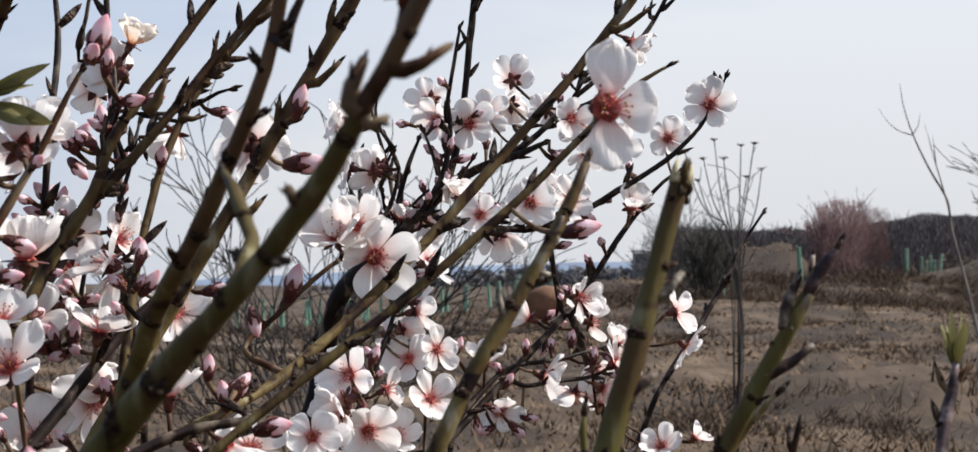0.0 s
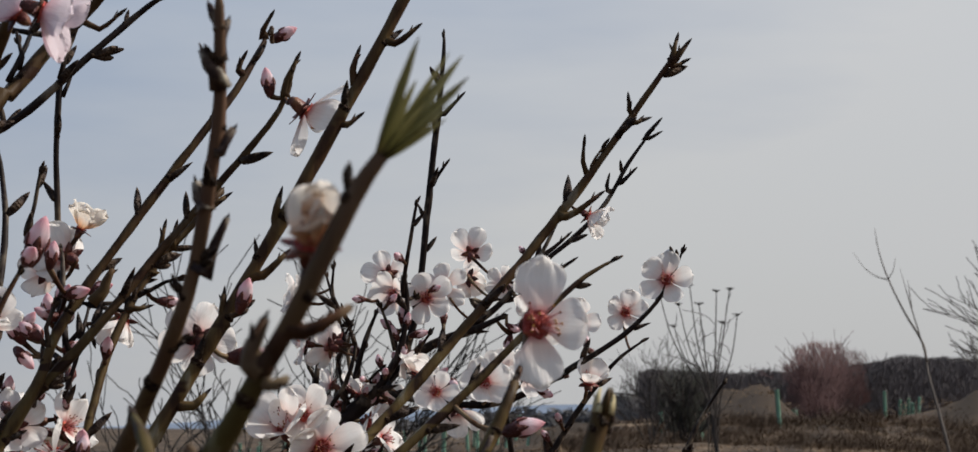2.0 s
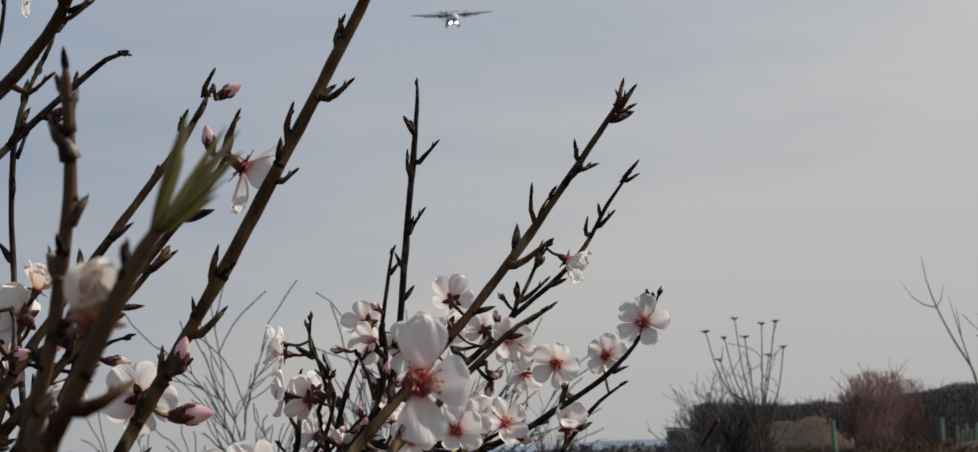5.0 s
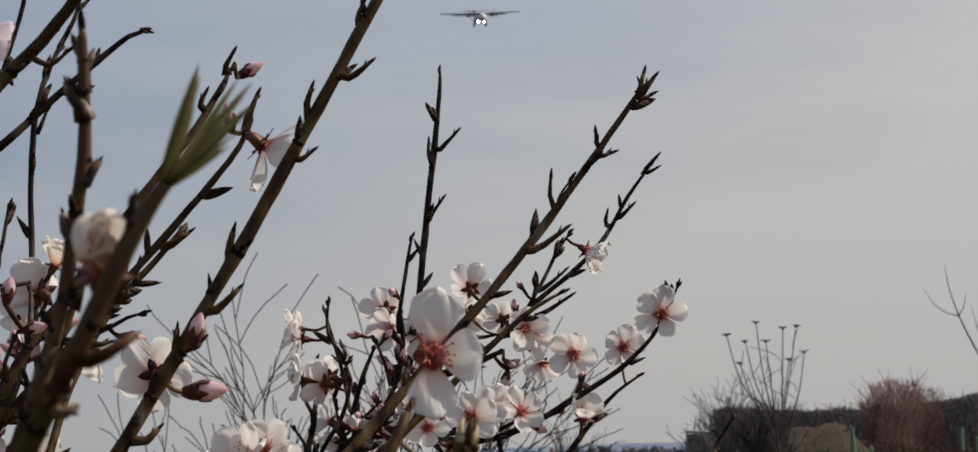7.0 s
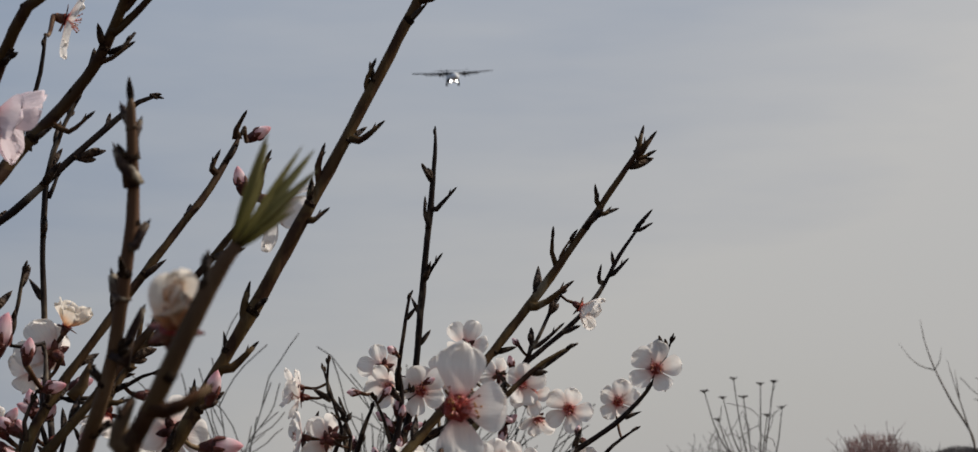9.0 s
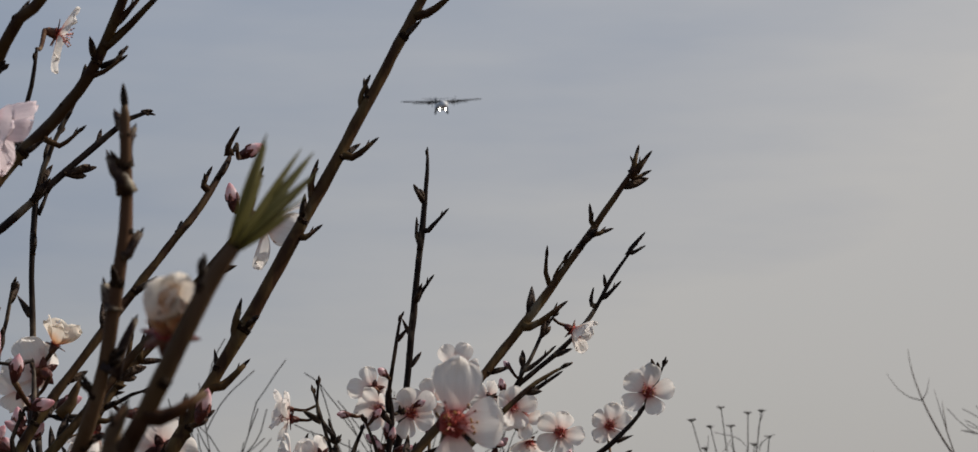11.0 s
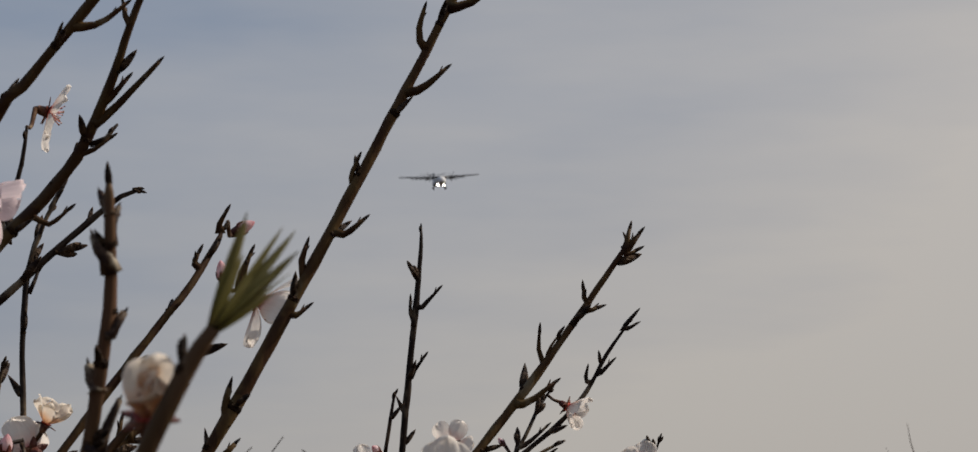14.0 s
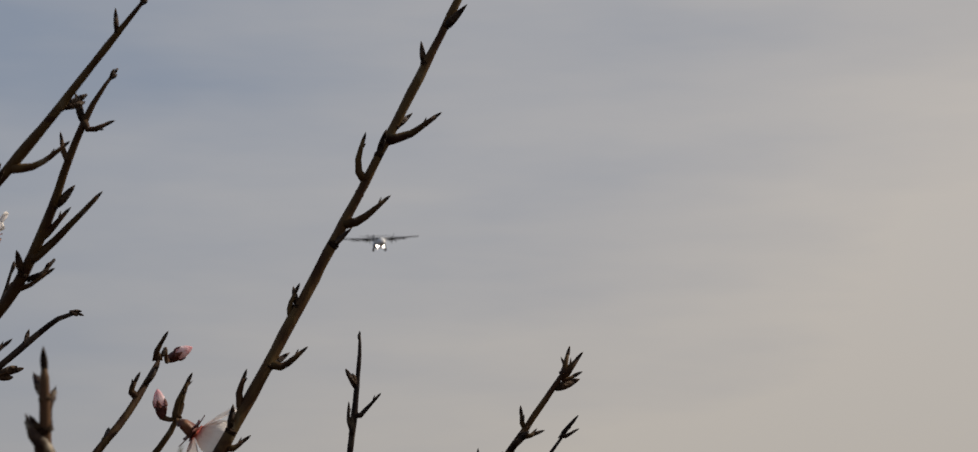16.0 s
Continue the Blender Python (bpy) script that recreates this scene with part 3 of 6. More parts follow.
grass()
low_scrub()
far_woods()
hedge()
far_belt()
leafy_shrub((16.35, 97.5), 3.85, 3.5, TWIG_PINK, "round shrub with dusky pink twigs by the field", 4, 11000, 0.030, "round_shrub", TWIG_PINK)
leafy_shrub((5.85, 55.2), 2.15, 1.35, EVERGREEN, "dark tangled shrub at the foot of the mound", 5, 1700, 0.026)
bare_shrub("bare_shrub", (5.1, 56.0), 2.3, 2.2, 10, 3, 0.018, TWIG, "bare grey shrub beside the dark shrub", 8, rmin=0.006)
bare_shrub("bare_tree", (10.45, 40.0), 3.2, 2.0, 11, 3, 0.022, TWIG, "bare grey-twigged young tree on the field", 9, rmin=0.008, spread=0.45, category="tree")
bare_shrub("bare_shrub", (1.3, 60.0), 2.0, 3.0, 9, 2, 0.02, TWIG, "low bare shrub in the far field", 12, rmin=0.008)
bare_shrub("thicket_shrub", (-0.56, 7.3), 1.32, 0.80, 11, 3, 0.0064, TWIG_DARK, "bare arching shrub with fine dark twigs", 15, spread=0.52, rmin=0.0020, droop=0.0, bend=0.32)


def sapling():
    """A thin bare young tree with a few long upswept branches."""
    root = new("sapling")
    x, y = 3.75, 16.0
    root.location = (x, y, height(x, y) - 0.03)
    z0 = root.location.z

    def line(name, pts):
        p = [Vector((a - x, b - y, c - z0, r)) for a, b, c, r in pts]
        v, f = tube(spline(p, 0.05), 7, 0.1)
        child(name, mesh_of(name, v, f, TWIG_PALE), root)

    line("trunk", [(3.75, 16.0, -0.03, 0.0136), (3.62, 16.0, 0.5, 0.0124), (3.50, 16.0, 1.0, 0.0112), (3.395, 16.05, 1.42, 0.0099), (3.36, 16.03, 1.62, 0.0087),
                   (3.22, 16.0, 1.85, 0.0074), (3.105, 15.99, 2.08, 0.0056), (3.03, 15.96, 2.28, 0.0037), (3.0, 15.95, 2.44, 0.0019)])
    line("branch", [(3.10, 15.99, 2.08, 0.0043), (3.02, 15.98, 2.10, 0.0037), (2.93, 15.97, 2.16, 0.0025), (2.85, 15.97, 2.27, 0.0012)])
    line("branch", [(3.10, 15.99, 2.08, 0.0037), (3.135, 15.98, 2.14, 0.0031), (3.15, 15.97, 2.24, 0.0012)])
    line("branch", [(3.39, 16.04, 1.50, 0.0068), (3.33, 16.0, 1.68, 0.0056), (3.25, 15.98, 1.93, 0.0037), (3.185, 15.98, 2.16, 0.0012)])
    line("branch", [(3.27, 15.99, 1.88, 0.0037), (3.25, 15.98, 2.0, 0.0031), (3.24, 15.98, 2.08, 0.0012)])
    tagged(root, "thin bare sapling with upswept pale branches", "tree")


sapling()


def dry_weed():
    """Dead umbel stalks, each ending in a small flat seed head."""
    rng = random.Random(31)
    x, y = 1.39, 12.0
    root = new("dry_weed")
    root.location = (x, y, height(x, y) - 0.02)
    z0 = root.location.z
    heads = [(1.098, 1.752), (1.207, 1.722), (1.313, 1.725), (1.170, 1.603), (1.265, 1.824), (1.397, 1.791), (1.473, 1.804), (1.515, 1.668), (1.444, 1.629)]
    for hx, hz in heads:
        dx, dz = hx - x, hz - z0
        yy = rng.uniform(-0.06, 0.06)
        fork = 1.26 - z0
        pts = [Vector((rng.gauss(0, 0.012), rng.gauss(0, 0.012), 0, 0.005)), Vector((rng.gauss(0.01, 0.02), yy * 0.3, fork * 0.6, 0.0036)),
               Vector((dx * rng.uniform(0.05, 0.3), yy * 0.5, fork * rng.uniform(0.9, 1.05), 0.0042)), Vector((dx * rng.uniform(0.5, 0.8), yy * 0.8, fork + (dz - fork) * 0.5, 0.0034)), Vector((dx, yy, dz, 0.0026))]
        v, f = tube(spline(pts, 0.03), 5)
        stalk = child("stalk", mesh_of("stalk", v, f, TWIG), root)
        for k in range(3):
            q = pts[2].lerp(pts[4], rng.uniform(0.0, 0.75))
            e = Vector((q.x + rng.gauss(0, 0.07), q.y + rng.gauss(0, 0.05), q.z + rng.uniform(0.05, 0.16), 0.0018))
            m = q.lerp(e, 0.5) + Vector((rng.gauss(0, 0.012), 0, 0.012, 0))
            q[3] = m[3] = 0.0022
            v, f = tube(spline([q, m, e], 0.02), 4)
            child("side_shoot", mesh_of("side_shoot", v, f, TWIG), stalk)
        v, f = [], []
        for k in range(20):
            a, rr = rng.uniform(0, 6.28), rng.uniform(0.006, 0.030)
            top = (dx + rr * math.cos(a), yy + rr * math.sin(a), dz + rng.uniform(-0.003, 0.004), 0.0026)
            vv, ff = tube([Vector((dx, yy, dz - 0.014, 0.0014)), Vector((dx + rr * 0.6 * math.cos(a), yy + rr * 0.6 * math.sin(a), dz - 0.004, 0.0013)), Vector(top)], 4, base=len(v))
            v += vv
            f += ff
        tagged(child("seed_head", mesh_of("seed_head", v, f, TWIG), stalk), kind="stuff")
    tagged(root, "dead umbel weed with small dry seed heads", "weed")


dry_weed()


# ---- tree guards and the block building ----
def tree_guards():
    rng = random.Random(41)
    verts, faces = [], []
    for ring, (r, z) in enumerate(((0.06, 0), (0.06, 1.0), (0.075, 1.02), (0.067, 1.02), (0.052, 0.99), (0.052, 0.02))):
        verts += [(r * math.cos(6.2832 * k / 10), r * math.sin(6.2832 * k / 10), z) for k in range(10)]
    for i in range(5):
        for k in range(10):
            faces.append((i * 10 + k, i * 10 + (k + 1) % 10, (i + 1) * 10 + (k + 1) % 10, (i + 1) * 10 + k))
    me = mesh_of("tree_guard", verts, faces, GUARD)
    spots = [(12.25, 80.1), (12.44, 80.49), (9.15, 62.13), (16.52, 85.0), (17.66, 87.96), (18.03, 88.95), (18.0, 87.95), (18.37, 88.94), (18.36, 87.94), (6.79, 60.16), (6.67, 70.21)]
    for row in range(3):
        for k in range(13):
            spots.append((-8.5 + k * 0.95 + rng.gauss(0, 0.12), 84 + row * 6 + rng.gauss(0, 0.4) - 0.2 * k))
    stake = mesh_of("stake", *tube([Vector((0.1, 0, -0.1, 0.02)), Vector((0.085, 0, 1.1, 0.018))], 5), TWIG_PALE)
    for x, y in spots:
        g = new("tree_guard", me)
        g.matrix_world = pose(x, y, height(x, y) - 0.03, rng.gauss(0, 3), rng.gauss(0, 3), rng.uniform(0, 360))
        tagged(g, "pale green plastic tube guarding a planted sapling", "tree guard", "tree guards in the field")
        child("stake", stake, g)


tree_guards()


def block_building():
    root = new("farm_building")
    x, y = 11.7, 139.0
    root.location = (x, y, height(x, y) - 0.1)
    top = 1.62 - root.location.z
    bm = bmesh.new()
    bmesh.ops.create_cube(bm, size=1.0, matrix=Matrix.LocRotScale((0, 0, top / 2), None, (2.9, 3.0, top)))
    part("wall", bm, CONCRETE, root)
    bm = bmesh.new()
    bmesh.ops.create_cube(bm, size=1.0, matrix=Matrix.LocRotScale((0, 0, top + 0.06), Euler((0, radians(2), 0)), (3.1, 3.2, 0.10)))
    part("roof", bm, WOODS, root)
    tagged(root, "low grey flat-roofed farm building far off", "building")


block_building()


# ---- aircraft ----
def aircraft():
    """A high-winged twin turboprop with its wheels down, seen from ahead; nose along -y, built round its wing centre."""
    root = new("aircraft")

    def body(name, pts, sides, mat, parent=None, label=""):
        v, f = tube(spline([Vector(p) for p in pts], 0.4), sides)
        return child(name, mesh_of(name, v, f, mat), parent or root, label=label)

    fus = body("fuselage", [(0, -9.2, -1.75, 0.15), (0, -8.8, -1.7, 0.7), (0, -7.6, -1.5, 1.15), (0, -5.6, -1.35, 1.4), (0, 0, -1.3, 1.45), (0, 6, -1.2, 1.4), (0, 10, -0.7, 0.95), (0, 13.5, -0.1, 0.3)], 20, PAINT_WHITE,
               label="white fuselage with a dark cockpit")
    body("cockpit_window", [(-0.75, -8.05, -1.0, 0.18), (0, -8.35, -0.95, 0.22), (0.75, -8.05, -1.0, 0.18)], 8, GLASS_DARK, fus)

    def slab(name, secs, mat, parent=None):
        """An aerofoil through sections (x, y, z, chord, thickness)."""
        prof = [(0, 0), (0.05, 0.35), (0.3, 0.5), (0.65, 0.3), (1, 0.02), (0.65, -0.2), (0.3, -0.35), (0.05, -0.25)]
        v = [(x, y + px * c, z + pz * th) for x, y, z, c, th in secs for px, pz in prof]
        f = [(i * 8 + k, i * 8 + (k + 1) % 8, i * 8 + 8 + (k + 1) % 8, i * 8 + 8 + k) for i in range(len(secs) - 1) for k in range(8)]
        f += [tuple(range(8)), tuple(len(v) - 8 + k for k in reversed(range(8)))]
        return child(name, mesh_of(name, v, f, mat), parent or root)

    for s in (-1, 1):
        wing = slab("wing", [(s * 0.0, -1.5, 0.2, 3.0, 0.80), (s * 5.0, -1.45, 0.2, 2.9, 0.75), (s * 13.7, -0.7, 0.62, 1.6, 0.38), (s * 14.0, -0.4, 0.64, 0.9, 0.15)], PAINT)
        slab("flap", [(s * 1.6, 1.45, -0.30, 0.9, 0.34), (s * 9.5, 1.05, 0.02, 0.7, 0.28)], PAINT, wing)
        nac = body("engine", [(s * 4.1, -4.0, -0.05, 0.24), (s * 4.1, -3.7, -0.05, 0.38), (s * 4.1, -2.0, -0.1, 0.48), (s * 4.1, 0.5, -0.2, 0.45), (s * 4.1, 2.6, -0.1, 0.15)], 12, PAINT)
        body("spinner", [(s * 4.1, -4.5, -0.05, 0.03), (s * 4.1, -4.2, -0.05, 0.22), (s * 4.1, -4.0, -0.05, 0.26)], 8, RUBBER, nac)
        for k in range(6):
            a = radians(60 * k + 14 * s)
            tip = Vector((math.sin(a), 0, math.cos(a)))
            across = Vector((math.cos(a), 0.5, -math.sin(a))) * 0.11
            c = Vector((s * 4.1, -4.15, -0.05))
            v = [c + tip * 0.2 - across * 0.6, c + tip * 0.2 + across * 0.6, c + tip * 1.2 + across, c + tip * 1.75 + across * 0.4, c + tip * 1.75 - across * 0.4, c + tip * 1.2 - across]
            v += [p + Vector((0, 0.06, 0)) for p in v]
            f = [(0, 1, 2, 3, 4, 5), (11, 10, 9, 8, 7, 6)] + [(k2, k2 + 6, (k2 + 1) % 6 + 6, (k2 + 1) % 6) for k2 in range(6)]
            child("propeller_blade", mesh_of("propeller_blade", v, f, RUBBER, False), nac)
        leg = body("landing_gear", [(s * 1.9, 0.4, -2.2, 0.14), (s * 2.05, 0.4, -2.9, 0.12), (s * 2.1, 0.4, -3.5, 0.1)], 8, PAINT)
        body("wheel", [(s * 1.8, 0.4, -3.5, 0.5), (s * 1.85, 0.4, -3.5, 0.58), (s * 2.3, 0.4, -3.5, 0.58), (s * 2.35, 0.4, -3.5, 0.5)], 16, RUBBER, leg)
        body("gear_fairing", [(s * 1.3, -2.4, -2.2, 0.2), (s * 1.5, -1.0, -2.3, 0.6), (s * 1.5, 1.5, -2.3, 0.6), (s * 1.4, 3.0, -2.1, 0.2)], 10, PAINT)
        body("landing_light", [(s * 1.0, -2.75, -2.55, 0.22), (s * 1.0, -2.65, -2.55, 0.26), (s * 1.0, -2.5, -2.55, 0.3)], 12, LAMP, label="lit white landing light")
        slab("tailplane", [(0, 11.6, 2.1, 1.9, 0.25), (s * 4.9, 12.2, 2.25, 1.0, 0.12)], PAINT)
    body("nose_gear", [(0, -6.8, -2.6, 0.1), (0, -6.9, -3.7, 0.08)], 8, PAINT)
    fin = [(-0.12, 9.6, -0.3), (0.12, 9.6, -0.3), (0.12, 13.6, -0.3), (-0.12, 13.6, -0.3), (-0.07, 11.8, 2.6), (0.07, 11.8, 2.6), (0.07, 13.8, 2.6), (-0.07, 13.8, 2.6)]
    child("fin", mesh_of("fin", fin, [(3, 2, 1, 0), (4, 5, 6, 7), (0, 1, 5, 4), (1, 2, 6, 5), (2, 3, 7, 6), (3, 0, 4, 7)], PAINT, False), root)
    root.matrix_world = pose(-14.6, 767.0, 146.4, 6, -4.0, 9)
    tagged(root, "grey and white twin-propeller aircraft approaching with landing lights on", "aircraft")


aircraft()


# ---- the almond tree ----
tree = new("almond_tree")
FORK = Vector((-0.24, 1.12, 0.42))
tree.location = (-0.24, 1.12, height(-0.24, 1.12) - 0.02)
tagged(tree, "young almond tree in blossom with bare upright shoots", "tree")
BASE = tree.location.copy()
SAMPLES = []  # (place, radius, branch) along all branches
rng = random.Random(5)


def limb_mesh(name, mat, pts, rough):
    v, f = tube([Vector((*(p.to_3d() - BASE), p[3])) for p in pts], 10, rough, len(SAMPLES))
    return child(name, mesh_of(name, v, f, mat), tree)


trunk_pts = spline([(BASE.x, BASE.y, BASE.z, 0.045), (-0.25, 1.115, 0.15, 0.036), (*FORK, 0.032), (-0.23, 1.12, 0.6, 0.012)], 0.02)
limb_mesh("trunk", DARK, trunk_pts, 0.15)

# bud meshes, unit length along +z
BUDS = [blob(7, 6, lambda s: 0.16 * math.sin(math.pi * min(1, 0.15 + 0.85 * s)) ** 0.6 * (1 - 0.4 * s) + 0.008, SCALE_BUD, "leaf_bud", 1.0, 3, 0.12),
        blob(7, 6, lambda s: 0.145 * math.sin(math.pi * min(1, 0.2 + 0.8 * s)) ** 0.55 * (1.05 - 0.6 * s) + 0.01, SCALE_BUD, "leaf_bud", 1.0, 2, 0.15)]


def spur_bud_mesh():
    """Three scaly buds on one short spur."""
    v, f = [], []
    for dx, dy, h in ((0, 0, 1.0), (0.10, 0.04, 0.78), (-0.085, 0.06, 0.62)):
        pts = [Vector((0, 0, 0, 0.09)), Vector((dx * 0.6, dy, 0.25 * h, 0.10)), Vector((dx * 1.4, dy * 1.5, 0.55 * h, 0.12)), Vector((dx * 1.9, dy * 1.5, 0.8 * h, 0.10)), Vector((dx * 2.1, dy * 1.6, h, 0.03))]
        vv, ff = tube(spline(pts, 0.09), 6, base=len(v))
        v += vv
        f += ff
    return mesh_of("spur", v, f, SCALE_BUD)


BUDS.append(spur_bud_mesh())


SCAR_ME = blob(8, 6, lambda s: 0.55 * math.sin(math.pi * min(1, 0.2 + 0.8 * s)) ** 0.8 + 0.02, SCAR, "bud_scar", 0.8, 3, 0.22)


def node_mesh(seed):
    """The rough dark collar half round a shoot below each bud; unit radius, open to -x, along z."""
    v, f = [], []
    na, nz = 10, 5
    for j in range(nz + 1):
        s = j / nz
        for i in range(na + 1):
            a = (2 * i / na - 1) * 1.9
            bulge = math.cos(a / 1.9 * math.pi / 2) ** 0.6 * math.sin(math.pi * (0.1 + 0.8 * s))
            r = 0.93 + 0.30 * bulge * (1 + 0.5 * noise.noise((a * 1.7, s * 4, seed)))
            z = (s - 0.5) * (1.0 + 0.35 * math.cos(a)) + 0.16 * noise.noise((a * 2.2, seed, 3.0))
            v.append((r * math.cos(a), r * math.sin(a), z))
    for j in range(nz):
        for i in range(na):
            b = j * (na + 1) + i
            f.append((b, b + 1, b + na + 2, b + na + 1))
    return mesh_of("node", v, f, NODE)


NODES = [node_mesh(k * 3.7) for k in range(5)]


def collar(place, along, side, r, ob):
    """A node on a branch of radius r, its bulge towards side."""
    y = along.cross(side).normalized()
    x = y.cross(along)
    child("node", rng.choice(NODES), ob, Matrix.Translation(place - BASE) @ Matrix((x, y, along)).transposed().to_4x4() @ Matrix.Diagonal((r, r, r * rng.uniform(0.6, 1.15), 1)))


def limb(name, mat, rooted, points):
    """A branch through points (x, y, z, r); a rooted one runs on down to the fork, another starts on the nearest branch."""
    pts = [Vector(p) for p in points]
    for p in pts:
        p[3] *= 0.84 if p.y < 1.15 else 0.95
    if rooted:
        d = (pts[0] - pts[1]).to_3d().normalized()
        q = pts[0].to_3d() + d * 0.12 + Vector((0, 0.02, -0.05))
        m = q.lerp(FORK, 0.5) + Vector((0, 0.03, -0.04))
        low = [Vector((*(FORK + Vector((rng.gauss(0, 0.012), rng.gauss(0, 0.012), rng.uniform(-0.05, 0.05)))), pts[0][3] * 1.6)), Vector((*m, pts[0][3] * 1.35)), Vector((*q, pts[0][3] * 1.12))]
        gap0 = (pts[0] - pts[1]).to_3d().length
        pts = low + [Vector((*(pts[0].to_3d() + d * gap0 * k), pts[0][3] * (1 + 0.03 * k))) for k in (2.2, 1.0) if gap0 * k < 0.09] + pts
    elif SAMPLES:
        p, r, o, t = min(SAMPLES, key=lambda s: (s[0] - pts[0].to_3d()).length)
        if 0.004 < (p - pts[0].to_3d()).length < 0.3:
            pts = [Vector((*p, pts[0][3]))] + pts
    sm = spline(pts, 0.006)
    for i in range(len(sm)):
        sm[i][3] *= 1 + (0.16 if sm[i].y > 0.62 else 0.05) * max(0.0, noise.noise((i * 0.37, len(SAMPLES) * 0.13, 2.0))) ** 0.5 - 0.04
    ob = limb_mesh(name, mat, sm, 0.26)
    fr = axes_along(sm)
    run, turn = 0.0, rng.uniform(0, 6.28)
    gap = rng.uniform(0.012, 0.02)
    for i in range(1, len(sm)):
        p = sm[i].to_3d()
        SAMPLES.append((p, sm[i][3], ob, fr[i][0]))
        run += (p - sm[i - 1].to_3d()).length
        if p.z < 1.06 or run < gap or i > len(sm) - 3:
            continue
        run, gap = 0.0, rng.uniform(0.014, 0.034) if p.y > 0.62 else rng.uniform(0.006, 0.013)
        turn += 2.4 + rng.gauss(0, 0.3)
        t, u, w = fr[i]
        side = u * math.cos(turn) + w * math.sin(turn)
        size = rng.uniform(0.0075, 0.0145) * (1.0 if p.y > 0.9 else 0.85 if p.y > 0.62 else 0.48)
        me = BUDS[rng.choice((0, 0, 1, 1, 2))] if p.y > 0.62 else BUDS[rng.choice((0, 2, 2))]
        k = (side * rng.uniform(0.4, 0.95) + t).normalized()
        if p.y < 0.62:
            collar(p, t, side, sm[i][3], ob)
            if rng.random() < 0.4:
                child("bud_scar", SCAR_ME, ob, facing(p - BASE + side * sm[i][3] * 0.78, side * 0.8 + t, rng.uniform(0, 6.28), sm[i][3] * rng.uniform(0.5, 0.9)))
            if rng.random() < 0.5:
                continue
        elif p.y < 1.15:
            collar(p - t * sm[i][3] * 0.4, t, side, sm[i][3], ob)
        child("spur" if me is BUDS[2] else "leaf_bud", me, ob, facing(p - BASE + side * sm[i][3] * 0.75, k, rng.uniform(0, 6.28), size))
    # the bud at the tip
    t, u, w = fr[-1]
    if sm[-1].y < 0.62:
        child("leaf_bud", BUDS[0], ob, facing(sm[-1].to_3d() - BASE - t * 0.002, t, 0, 0.006))
    elif sm[-1][3] < 0.0024:
        child("spur", BUDS[2], ob, facing(sm[-1].to_3d() - BASE - t * 0.0055, t, rng.uniform(0, 6.28), 0.0068 * min(1, sm[-1].y)))
    return ob


def spur(points, mat):
    """A short side shoot from a branch, swollen at its base and ending in a scaly bud."""
    pts = [Vector(p) for p in points]
    eye = Vector((0, 0, 1.19))
    flat = lambda q: Vector((q.x / q.y, (q.z - 1.19) / q.y))
    near = min((q for q in SAMPLES if abs(q[0].y - pts[0].y) < 0.06), key=lambda q: (flat(q[0]) - flat(pts[0])).length)
    # set the shoot at the depth of the branch that it grows from
    k = near[0].y / pts[0].y
    pts = [Vector((*(eye + (p.to_3d() - eye) * k), p[3])) for p in pts]
    foot, back = pts[0].to_3d(), (pts[0] - pts[-1]).to_3d().normalized()

    def off_line(q):
        """How far a sample lies off the shoot's line drawn backwards, and from its foot."""
        v = q - foot
        return (v - back * max(0.0, v.dot(back))).length + 0.5 * v.length

    near = min(SAMPLES, key=lambda q: off_line(q[0]))
    if (near[0] - foot).length < 0.02:
        pts = [Vector((*near[0], pts[0][3] * 1.3))] + pts
    sm = spline(pts, 0.003)
    v, f = tube([Vector((*(p.to_3d() - BASE), p[3])) for p in sm], 8, 0.3, len(SAMPLES))
    ob = child("spur", mesh_of("spur", v, f, mat if sm[0].y > 0.62 or sm[0].y < 0.45 else SCALY), tree)
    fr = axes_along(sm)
    n = len(sm)
    child("leaf_bud", BUDS[0], ob, facing(sm[-1].to_3d() - BASE - fr[-1][0] * 0.002, fr[-1][0], 0, max(0.006 * min(1, sm[-1].y), sm[-1][3] * 4)))
    for i, e in ((n * 2 // 3, 1),):
        t, u, w = fr[i]
        child("leaf_bud", BUDS[1], ob, facing(sm[i].to_3d() - BASE, t + u * 0.75 * e + w * 0.2, 0, max(0.005 * min(1, sm[i].y), sm[i][3] * 3.2)))


